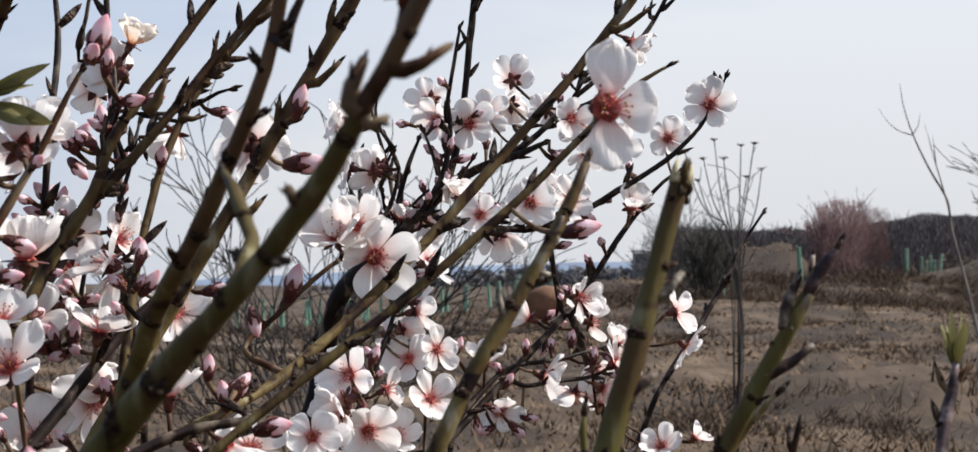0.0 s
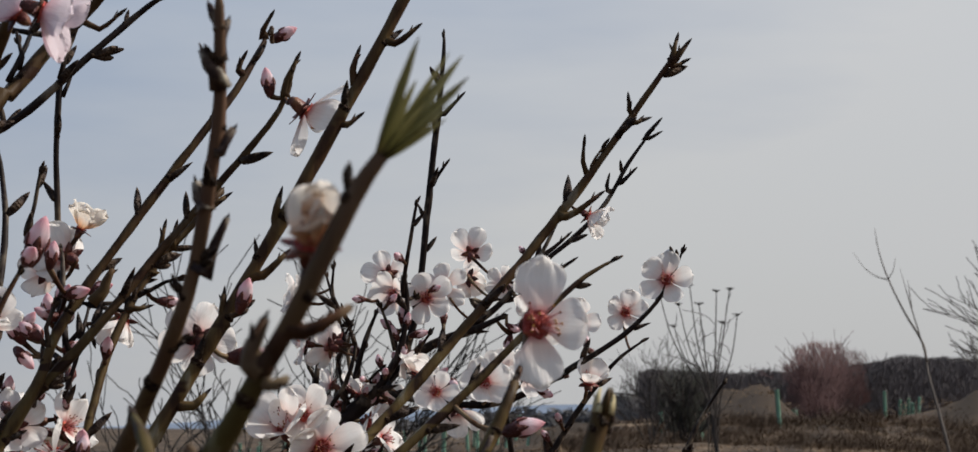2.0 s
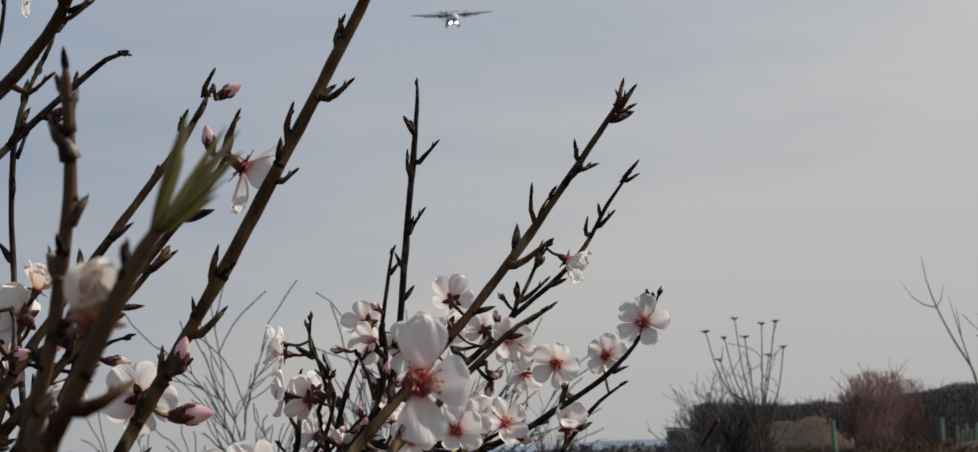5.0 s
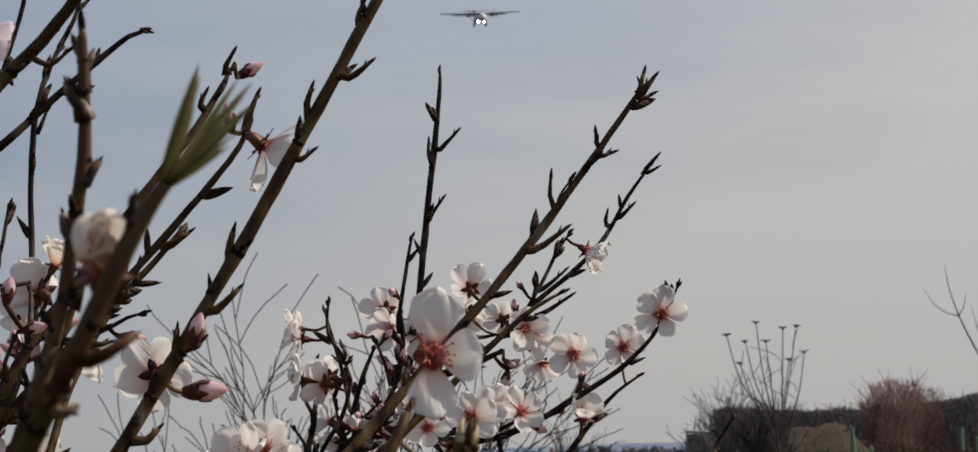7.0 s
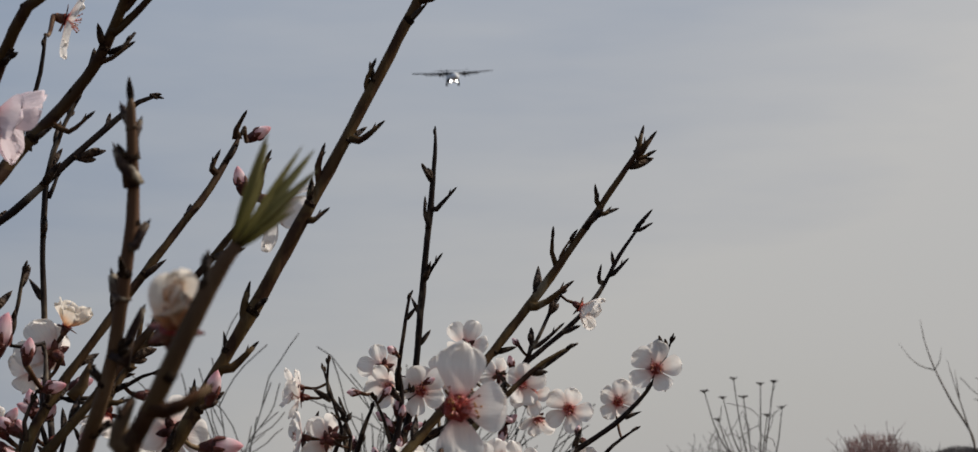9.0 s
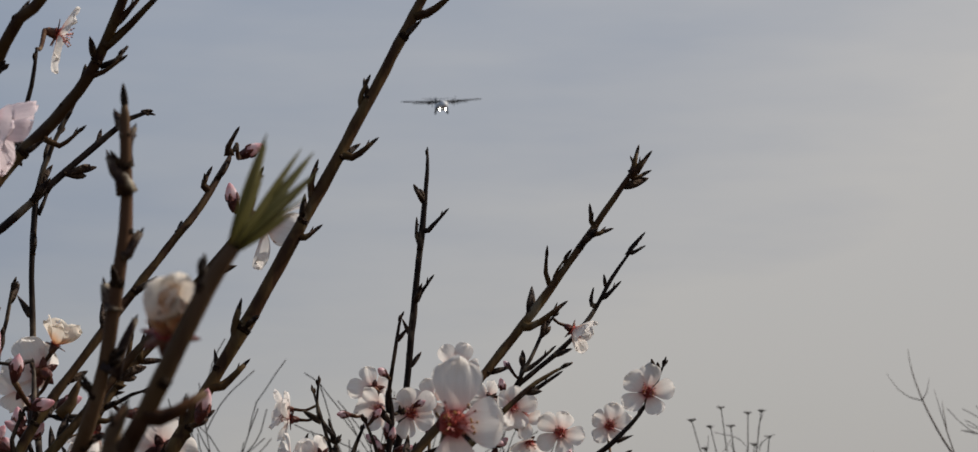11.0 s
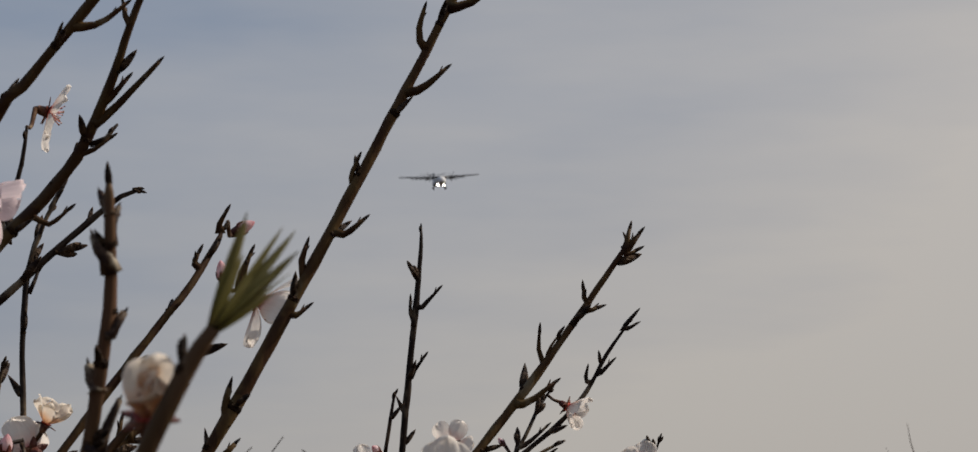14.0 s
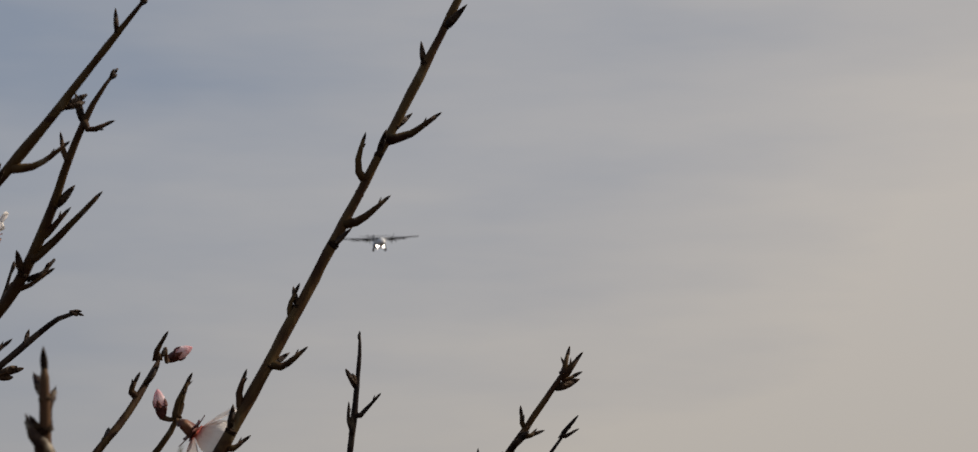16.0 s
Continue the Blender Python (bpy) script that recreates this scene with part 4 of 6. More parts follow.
def petal_mesh(seed, cup, wide, ruffle=1.0, notch=0.05):
    """A petal from its claw at the origin along +y, hollowed and ruffled; about one unit long."""
    rng2 = random.Random(seed)
    nu, nv = 8, 11
    ph = rng2.uniform(0, 6.28)
    verts, faces = [], []
    for j in range(nv + 1):
        s = j / nv
        s = 1 - (1 - s) ** 1.5  # finer towards the rounded tip
        w = wide * 1.28 * (0.06 + 0.94 * (1 - (1 - s) ** 1.9)) * math.sqrt(max(0.0, 1 - s ** 4.5)) + 0.03
        for i in range(nu + 1):
            c = 2 * i / nu - 1
            y = s * (1 - 0.05 * c * c * s) - notch * s ** 8 * math.exp(-(c * 2.2) ** 2) + 0.022 * ruffle * s ** 5 * math.sin(ph + 7 * c)
            x = c * w * 0.5
            z = cup * (s * s * 0.30 + 0.35 * c * c * w * 0.6) + ruffle * (0.035 * math.sin(ph + 4 * c + 3 * s) * s + 0.012 * math.sin(ph * 2 + 8 * c) * s * s)
            verts.append((x, y, z))
    for j in range(nv):
        for i in range(nu):
            a = j * (nu + 1) + i
            faces.append((a, a + 1, a + nu + 2, a + nu + 1))
    return verts, faces


PETALS = {}
for kind, mat in (("x", PETAL), ("big", PETAL), ("pink", PETAL_PINK), ("old", PETAL_OLD)):
    PETALS[kind] = [mesh_of("petal", *petal_mesh(k, 0.15 + 0.45 * k / 4 if kind != "old" else 0.45, {"x": 0.70, "pink": 0.84, "big": 0.80, "old": 0.90}[kind] + 0.06 * (k % 3), {"x": 2.0, "pink": 1.5, "old": 4.0}.get(kind, 2.2), 0.03 + 0.03 * (k % 4)), mat) for k in range(5)]


def curled(verts, curl, fold):
    """A petal rolled along its length and folded along its middle, as it wilts."""
    res = []
    for x, y, z in verts:
        a = curl * y
        r = z + fold * abs(x)
        res.append((x * (1 - 0.15 * y), math.sin(a) / curl - r * math.sin(a), (1 - math.cos(a)) / curl + r * math.cos(a)))
    return res


PETALS["wilt"] = []
for k, (curl, fold) in enumerate(((2.3, 0.3), (1.6, 0.25), (2.9, 0.5), (1.1, -0.3), (2.0, 0.4))):
    pv, pf = petal_mesh(k + 20, 0.3, 0.86, 3.5, 0.08)
    PETALS["wilt"].append(mesh_of("petal", curled(pv, curl, fold), pf, PETAL_OLD))


def centre_mesh():
    """The red cup that the petals and stamens stand in."""
    v, f = [], []
    rings = ((0.21, 0.0), (0.185, 0.035), (0.12, 0.030), (0.06, 0.045), (0.012, 0.11))
    for r, z in rings:
        v += [(r * (1 + 0.10 * math.cos(5 * a)) * math.cos(a), r * (1 + 0.10 * math.cos(5 * a)) * math.sin(a), z) for a in (2 * math.pi * k / 15 for k in range(15))]
    for j in range(len(rings) - 1):
        for k in range(15):
            k2 = (k + 1) % 15
            f.append((j * 15 + k, j * 15 + k2, j * 15 + 15 + k2, j * 15 + 15 + k))
    f.append(tuple(60 + k for k in range(15)))
    return mesh_of("centre", v, f, CENTRE)


CENTRE_ME = centre_mesh()


def calyx_mesh(reach=1.0):
    """A small cup with five pointed sepals, opening along +z."""
    v, f = tube(spline([Vector((0, 0, -0.40, 0.06)), Vector((0, 0, -0.3, 0.12)), Vector((0, 0, -0.1, 0.15)), Vector((0, 0, 0.0, 0.16))], 0.07), 10)
    for k in range(5):
        a = 2 * math.pi * (k + 0.5) / 5
        c, s = math.cos(a), math.sin(a)
        b = len(v)
        for r, w, z in ((0.13, 0.10, -0.03), (0.13 + 0.11 * reach, 0.115, -0.045), (0.13 + 0.22 * reach, 0.075, -0.06), (0.13 + 0.31 * reach, 0.01, -0.075)):
            for e in (-1, 1):
                for th in (0, -0.02):
                    v.append(Vector((r * c - e * w * s, r * s + e * w * c, z + th)))
        for j in range(3):
            q = b + j * 4
            f += [(q, q + 2, q + 6, q + 4), (q + 1, q + 5, q + 7, q + 3), (q, q + 4, q + 5, q + 1), (q + 2, q + 3, q + 7, q + 6)]
    return mesh_of("flower", v, f, CALYX)


def stamen_mesh(seed):
    rng2 = random.Random(seed)
    v, f = [], []
    heads_v, heads_f = [], []
    for k in range(18):
        a, lean, ln = rng2.uniform(0, 6.28), rng2.uniform(0.1, 0.75), rng2.uniform(0.28, 0.46)
        d = Vector((math.cos(a) * lean, math.sin(a) * lean, 1)).normalized()
        p0 = Vector((math.cos(a) * 0.06, math.sin(a) * 0.06, 0))
        pts = [Vector((*p0, 0.013)), Vector((*(p0 + d * ln * 0.55 + Vector((0, 0, 0.03))), 0.010)), Vector((*(p0 + d * ln), 0.009))]
        vv, ff = tube(pts, 4, base=len(v))
        v += vv
        f += ff
        p = p0 + d * ln
        i = len(v)
        r = 0.026
        v += [p + Vector((r, 0, 0)), p + Vector((0, r, 0)), p - Vector((r, 0, 0)), p - Vector((0, r, 0)), p + Vector((0, 0, r * 1.3)), p - Vector((0, 0, r))]
        for q in range(4):
            heads_f.append(len(f))
            f.append((i + q, i + (q + 1) % 4, i + 4))
            heads_f.append(len(f))
            f.append((i + (q + 1) % 4, i + q, i + 5))
    me = mesh_of("stamen_brush", v, f, STAMEN)
    me.materials.append(ANTHER)
    for k in heads_f:
        me.polygons[k].material_index = 1
    return me


CALYX_ME, CALYX_SHORT = calyx_mesh(), calyx_mesh(0.35)
STAMENS = [stamen_mesh(k) for k in range(3)]


def stalk(start, end_point, radius, parent):
    """A short curved flower stalk."""
    a, b = Vector(start), Vector(end_point)
    m = (a + b) / 2 + Vector((0, 0, -0.1)) * (a - b).length
    v, f = tube(spline([Vector((*a, radius)), Vector((*m, radius)), Vector((*b, radius * 1.3))], 0.003), 6)
    return child("flower_stalk", mesh_of("flower_stalk", v, f, BROWN), parent)


def flower(place, direction, r, mask, kind):
    """An open blossom of radius r: a red calyx with sepals, up to five petals and a brush of stamens."""
    place, d = Vector(place), Vector(direction).normalized()
    fl = child("flower", CALYX_ME if kind != "big" else CALYX_SHORT, tree, facing(place - BASE, d, rng.uniform(0, 6.28) if kind != "big" else 0.0, r),
               {"old": "faded cream almond blossom, wilting", "wilt": "wilted cream almond blossom with curled petals", "pink": "pale pink almond blossom"}.get(kind, "white almond blossom with a red centre"))
    near = min(SAMPLES, key=lambda s: (s[0] - (place - d * r * 0.8)).length)
    if (near[0] - place).length < 0.09:
        st = stalk(near[0], place - d * r * 0.38, 0.0009, None)
        st.parent = tree
        st.location = -BASE
    meshes = PETALS[kind]
    opening = rng.uniform(4, 18) if d.y < -0.7 else rng.choice((10, 16, 24, 34, 44)) + rng.uniform(-4, 6)
    if kind == "pink":
        opening = 36
    for k in range(5):
        if mask[k] == "0":
            continue
        a = 2 * math.pi * k / 5 + rng.gauss(0, 0.07)
        lift = radians(opening + rng.uniform(-6, 14)) if kind not in ("old", "wilt") else radians(rng.uniform(34, 78))
        if kind == "big":
            a, lift = {2: radians(-5), 3: radians(-88), 4: radians(181)}[k], radians(6)
        m = Euler((0, 0, a)).to_matrix().to_4x4() @ pose(0, 0.10, 0.0, math.degrees(lift), rng.uniform(-9, 9), 0)
        s = rng.uniform(0.88, 1.04) if (kind, k) != ("big", 3) else 0.62
        across = rng.uniform(0.92, 1.1)
        if (kind, k) == ("big", 3):
            across = 1.3
        if (kind, k) == ("big", 2):
            across, s = 1.0, 0.86
        if (kind, k) == ("big", 4):
            across, s = 1.06, 0.80
        child("petal", rng.choice(meshes) if kind not in ("big", "wilt") else meshes[k % 2 if kind == "big" else k], fl, m @ Matrix.Diagonal((s * across, s, s, 1)))
    child("centre", CENTRE_ME, fl, pose(0, 0, 0, 0, 0, rng.uniform(0, 72)))
    child("stamen_brush", rng.choice(STAMENS), fl, label="red stamens with yellow tips")


BUD_CUP = blob(10, 6, lambda s: 0.085 + 0.115 * math.sin(math.pi * 0.5 * min(1, s * 1.2)), CALYX, "flower_bud", 0.45, 5, 0.10)
BUD_EGG = blob(12, 9, lambda s: 0.205 * math.sin(math.pi * (0.28 + 0.72 * s)) ** 0.75 + 0.004, BUD_PINK, "petals", 0.66, 5, 0.07)


def sepal_mesh():
    v, f = [], []
    for r, w, z in ((0.197, 0.09, 0.40), (0.216, 0.08, 0.50), (0.212, 0.05, 0.59), (0.20, 0.01, 0.66)):
        for e in (-1, 1):
            for th in (0, 0.022):
                v.append((r + th, e * w, z))
    for j in range(3):
        q = j * 4
        f += [(q + 1, q + 3, q + 7, q + 5), (q, q + 4, q + 6, q + 2), (q, q + 1, q + 5, q + 4), (q + 2, q + 6, q + 7, q + 3)]
    return mesh_of("sepal", v, f, CALYX)


SEPAL = sepal_mesh()


def bud(place, direction, length):
    """A closed pink bud held in a red calyx."""
    place, d = Vector(place), Vector(direction).normalized()
    foot = place - d * length * 0.5
    b = child("flower_bud", BUD_CUP, tree, facing(foot - BASE, d, rng.uniform(0, 6.28), length), "closed pink flower bud in a dark red calyx")
    child("petals", BUD_EGG, b, Matrix.LocRotScale((0, 0, 0.34), None, (1, 1, rng.uniform(0.9, 1.1))))
    for k in range(5):
        child("sepal", SEPAL, b, pose(0, 0, 0, 0, 0, 72 * k))
    near = min(SAMPLES, key=lambda s: (s[0] - foot).length)
    if (near[0] - foot).length < 0.09:
        st = stalk(near[0], foot + d * length * 0.05, 0.0010, None)
        st.parent = tree
        st.location = -BASE


def leaf_mesh():
    """A narrow folded young leaf along +z."""
    v, f = [], []
    for j in range(9):
        s = j / 8
        w = 0.065 * math.sin(math.pi * (0.08 + 0.92 * s)) ** 0.8 + 0.004
        bend = 0.10 * s * s
        for e, q in ((-1, 0.5), (0, 0.0), (1, 0.5)):
            v.append((e * w, bend + q * w, s))
    for j in range(8):
        for k in range(2):
            a = j * 3 + k
            f.append((a, a + 1, a + 4, a + 3))
    return mesh_of("leaf", v, f, LEAF)


LEAF_ME = leaf_mesh()


def leaves(place, direction, length, n, spread, wide=1.0):
    """A tuft of unfolding leaves at a shoot's tip."""
    place = Vector(place)
    near = min(SAMPLES, key=lambda s: (s[0] - place).length)
    d = Vector(direction).normalized()
    for k in range(n):
        a = 2.4 * k
        u = d.orthogonal().normalized()
        w = d.cross(u)
        side = (u * math.cos(a) + w * math.sin(a)) * spread * rng.uniform(0.3, 1.0)
        m = near[2].matrix_basis.inverted() @ facing(place - BASE - d * 0.002, d + side, rng.uniform(0, 6.28), length * rng.uniform(0.55, 1.0)) @ Matrix.Diagonal((wide, wide, 1, 1))
        child("leaf", LEAF_ME, near[2], m, "narrow fresh green leaf")


limb("shoot", GREEN, True, [(-0.1154, 0.4317, 1.1324, 0.00439), (-0.1012, 0.4169, 1.1494, 0.00359), (-0.0838, 0.4003, 1.1680, 0.00293), (-0.0720, 0.3893, 1.1822, 0.00264), (-0.0628, 0.3804, 1.1967, 0.00234), (-0.0607, 0.3782, 1.2008, 0.00198)])
limb("shoot", SHOOT, False, [(-0.0617, 0.3796, 1.1988, 0.00223), (-0.0584, 0.3756, 1.2041, 0.00221), (-0.0554, 0.3738, 1.2099, 0.00210), (-0.0478, 0.3730, 1.2251, 0.00215), (-0.0453, 0.3726, 1.2294, 0.00185), (-0.0430, 0.3718, 1.2326, 0.00166)])
limb("shoot", SHOOT, True, [(-0.1439, 0.6222, 1.1156, 0.00390), (-0.1258, 0.5880, 1.1560, 0.00322), (-0.1110, 0.5588, 1.1786, 0.00293), (-0.0952, 0.5307, 1.2084, 0.00243), (-0.0901, 0.5234, 1.2234, 0.00218), (-0.0845, 0.5141, 1.2541, 0.00203), (-0.0840, 0.5105, 1.2687, 0.00175), (-0.0840, 0.5072, 1.2807, 0.00134), (-0.0841, 0.5062, 1.2839, 0.00054)])
limb("branch", OLIVE, True, [(-0.1945, 0.8765, 1.0877, 0.00386), (-0.1739, 0.8791, 1.1261, 0.00382), (-0.1465, 0.8833, 1.1743, 0.00359), (-0.1050, 0.8906, 1.2481, 0.00329), (-0.0988, 0.8917, 1.2594, 0.00330), (-0.0894, 0.8934, 1.2770, 0.00322), (-0.0801, 0.8951, 1.2948, 0.00315), (-0.0692, 0.8969, 1.3158, 0.00299), (-0.0588, 0.8986, 1.3361, 0.00283), (-0.0467, 0.9003, 1.3599, 0.00276), (-0.0353, 0.9016, 1.3825, 0.00260), (-0.0243, 0.9026, 1.4043, 0.00235), (0.0151, 0.9030, 1.4843, 0.00202), (0.0264, 0.9019, 1.5107, 0.00111)])
limb("branch", OLIVE, True, [(-0.2330, 0.8832, 1.1155, 0.00306), (-0.2129, 0.9024, 1.1640, 0.00295), (-0.1955, 0.9124, 1.1969, 0.00272), (-0.1842, 0.9202, 1.2275, 0.00248), (-0.1362, 0.9423, 1.3006, 0.00203), (-0.1256, 0.9484, 1.3156, 0.00195), (-0.1184, 0.9541, 1.3287, 0.00178), (-0.1131, 0.9599, 1.3407, 0.00142), (-0.1099, 0.9636, 1.3481, 0.00086), (-0.1084, 0.9654, 1.3514, 0.00038)])
limb("branch", OLIVE, True, [(-0.2399, 0.9037, 1.1340, 0.00313), (-0.2109, 0.9105, 1.1771, 0.00290), (-0.1966, 0.9158, 1.1933, 0.00274), (-0.1781, 0.9244, 1.2157, 0.00248), (-0.1642, 0.9318, 1.2344, 0.00233), (-0.1503, 0.9388, 1.2536, 0.00218), (-0.1281, 0.9466, 1.2816, 0.00192), (-0.1080, 0.9494, 1.3068, 0.00166), (-0.1009, 0.9491, 1.3191, 0.00120), (-0.0968, 0.9475, 1.3335, 0.00046)])
limb("branch", OLIVE, True, [(-0.1815, 0.9025, 1.1198, 0.00243), (-0.1802, 0.9133, 1.1493, 0.00228), (-0.1789, 0.9212, 1.1668, 0.00222), (-0.1759, 0.9313, 1.1886, 0.00215), (-0.1713, 0.9415, 1.2109, 0.00209), (-0.1632, 0.9518, 1.2336, 0.00202), (-0.1524, 0.9598, 1.2517, 0.00185), (-0.1412, 0.9652, 1.2654, 0.00168), (-0.1285, 0.9700, 1.2821, 0.00131)])
limb("branch", OLIVE, True, [(-0.1885, 0.8420, 1.3136, 0.00328), (-0.1820, 0.8470, 1.3235, 0.00313), (-0.1666, 0.8499, 1.3408, 0.00290), (-0.1527, 0.8472, 1.3586, 0.00257), (-0.1401, 0.8394, 1.3834, 0.00209), (-0.1320, 0.8329, 1.4059, 0.00184), (-0.1229, 0.8297, 1.4269, 0.00143), (-0.1139, 0.8307, 1.4414, 0.00050)])
limb("branch", OLIVE, True, [(-0.2056, 0.8297, 1.2916, 0.00288), (-0.1706, 0.7772, 1.3560, 0.00262), (-0.1601, 0.7733, 1.3677, 0.00231), (-0.1300, 0.7657, 1.4031, 0.00201), (-0.1176, 0.7630, 1.4187, 0.00170), (-0.1041, 0.7593, 1.4356, 0.00139), (-0.0930, 0.7556, 1.4487, 0.00062)])
limb("branch", DARK, True, [(-0.2424, 1.0199, 1.3073, 0.00236), (-0.2203, 1.0141, 1.3207, 0.00219), (-0.1937, 1.0201, 1.3475, 0.00201), (-0.1752, 1.0274, 1.3661, 0.00172), (-0.1651, 1.0263, 1.3738, 0.00142), (-0.1573, 1.0258, 1.3766, 0.00111), (-0.1544, 1.0260, 1.3758, 0.00081)])
limb("stem", DARK, True, [(-0.2070, 1.0457, 1.2199, 0.00191), (-0.2117, 1.0552, 1.2521, 0.00182), (-0.2143, 1.0566, 1.2898, 0.00174), (-0.2150, 1.0569, 1.3086, 0.00174), (-0.2144, 1.0605, 1.3413, 0.00165), (-0.2106, 1.0665, 1.3635, 0.00146), (-0.2046, 1.0726, 1.3787, 0.00094)])
limb("stem", DARK, True, [(-0.2226, 0.9522, 1.1924, 0.00202), (-0.2202, 0.9513, 1.2266, 0.00183), (-0.2198, 0.9613, 1.2507, 0.00176), (-0.2213, 0.9715, 1.2703, 0.00159), (-0.2258, 0.9799, 1.2932, 0.00132), (-0.2297, 0.9809, 1.3063, 0.00076)])
limb("branch", DARK, True, [(-0.1469, 1.4034, 1.0378, 0.00783), (-0.1340, 1.4042, 1.0995, 0.00729), (-0.1230, 1.3883, 1.1468, 0.00670), (-0.1002, 1.3837, 1.1720, 0.00586), (-0.0832, 1.3856, 1.1895, 0.00561), (-0.0644, 1.3914, 1.2088, 0.00429), (-0.0401, 1.3987, 1.2269, 0.00297), (-0.0146, 1.3993, 1.2366, 0.00243), (0.0049, 1.3896, 1.2452, 0.00134)])
limb("twig", DARK, False, [(-0.0675, 1.3851, 1.2042, 0.00267), (-0.0562, 1.3867, 1.2234, 0.00267), (-0.0498, 1.3873, 1.2504, 0.00241), (-0.0463, 1.3867, 1.2839, 0.00228), (-0.0446, 1.3859, 1.3042, 0.00229), (-0.0422, 1.3849, 1.3314, 0.00216), (-0.0391, 1.3845, 1.3619, 0.00203), (-0.0367, 1.3850, 1.3863, 0.00176), (-0.0354, 1.3864, 1.4067, 0.00136), (-0.0354, 1.3879, 1.4206, 0.00055)])
limb("twig", DARK, False, [(-0.0584, 1.3724, 1.2556, 0.00132), (-0.0541, 1.3593, 1.2887, 0.00131), (-0.0504, 1.3572, 1.3111, 0.00092), (-0.0489, 1.3570, 1.3141, 0.00052)])
limb("branch", OLIVE, True, [(-0.1747, 0.8521, 1.0946, 0.00246), (-0.1309, 0.9051, 1.1155, 0.00252), (-0.1072, 0.9310, 1.1341, 0.00260), (-0.0845, 0.9511, 1.1558, 0.00266), (-0.0602, 0.9684, 1.1817, 0.00262), (0.0016, 0.9978, 1.2546, 0.00252), (0.0087, 1.0001, 1.2637, 0.00253), (0.0173, 1.0025, 1.2749, 0.00244), (0.0270, 1.0048, 1.2879, 0.00235), (0.0359, 1.0065, 1.3002, 0.00216), (0.0441, 1.0078, 1.3118, 0.00197), (0.0550, 1.0089, 1.3275, 0.00168), (0.0671, 1.0096, 1.3452, 0.00129), (0.0699, 1.0097, 1.3494, 0.00079)])
limb("branch", OLIVE, True, [(-0.1340, 0.7826, 1.1024, 0.00211), (-0.1134, 0.7919, 1.1201, 0.00213), (-0.0909, 0.8016, 1.1380, 0.00208), (-0.0681, 0.8111, 1.1567, 0.00211), (-0.0430, 0.8211, 1.1785, 0.00206), (-0.0216, 0.8293, 1.1985, 0.00200), (-0.0079, 0.8345, 1.2125, 0.00169), (0.0066, 0.8398, 1.2275, 0.00138), (0.0202, 0.8444, 1.2396, 0.00106), (0.0338, 0.8486, 1.2473, 0.00049)])
limb("twig", DARK, False, [(-0.0226, 1.4035, 1.2339, 0.00243), (-0.0017, 1.4077, 1.2498, 0.00216), (0.0181, 1.4131, 1.2705, 0.00190), (0.0345, 1.4172, 1.2847, 0.00178), (0.0510, 1.4210, 1.2988, 0.00178), (0.0687, 1.4250, 1.3191, 0.00165), (0.0822, 1.4278, 1.3436, 0.00138), (0.0991, 1.4291, 1.3673, 0.00069)])
limb("twig", DARK, False, [(0.0198, 1.4023, 1.2724, 0.00122), (0.0294, 1.4009, 1.2897, 0.00122), (0.0392, 1.4092, 1.3098, 0.00109), (0.0474, 1.4082, 1.3214, 0.00054)])
limb("twig", DARK, False, [(-0.0609, 1.3687, 1.1954, 0.00210), (-0.0307, 1.3564, 1.1911, 0.00208), (-0.0038, 1.3514, 1.1907, 0.00220), (0.0207, 1.3504, 1.1998, 0.00207), (0.0443, 1.3519, 1.2133, 0.00195), (0.0735, 1.3552, 1.2324, 0.00169), (0.0940, 1.3565, 1.2527, 0.00130), (0.1054, 1.3545, 1.2736, 0.00091), (0.1100, 1.3514, 1.2863, 0.00052)])
limb("twig", DARK, False, [(0.0144, 1.3611, 1.1389, 0.00171), (0.0303, 1.3587, 1.1600, 0.00197), (0.0464, 1.3620, 1.1855, 0.00171), (0.0671, 1.3659, 1.2135, 0.00144), (0.0788, 1.3648, 1.2242, 0.00105), (0.0891, 1.3618, 1.2309, 0.00052)])
limb("cut_stem", GREEN, True, [(-0.0145, 0.5010, 1.1271, 0.00353), (-0.0086, 0.5034, 1.1471, 0.00329), (-0.0040, 0.5067, 1.1636, 0.00305), (0.0000, 0.5099, 1.1785, 0.00267), (0.0029, 0.5117, 1.1891, 0.00268), (0.0036, 0.5121, 1.1918, 0.00255)])
limb("shoot", GREEN, True, [(0.0237, 0.6000, 1.1220, 0.00300), (0.0343, 0.6000, 1.1425, 0.00290), (0.0413, 0.6000, 1.1555, 0.00260), (0.0458, 0.6000, 1.1641, 0.00220)])
limb("shoot", PURPLE, False, [(0.0452, 0.6000, 1.1628, 0.00200), (0.0473, 0.6000, 1.1675, 0.00240), (0.0501, 0.6000, 1.1716, 0.00230), (0.0527, 0.6000, 1.1750, 0.00140), (0.0538, 0.6000, 1.1771, 0.00040)])
limb("shoot", PURPLE, True, [(0.0872, 0.6302, 1.1155, 0.00214), (0.0898, 0.6350, 1.1274, 0.00233), (0.0931, 0.6398, 1.1376, 0.00218), (0.0937, 0.6397, 1.1447, 0.00134)])
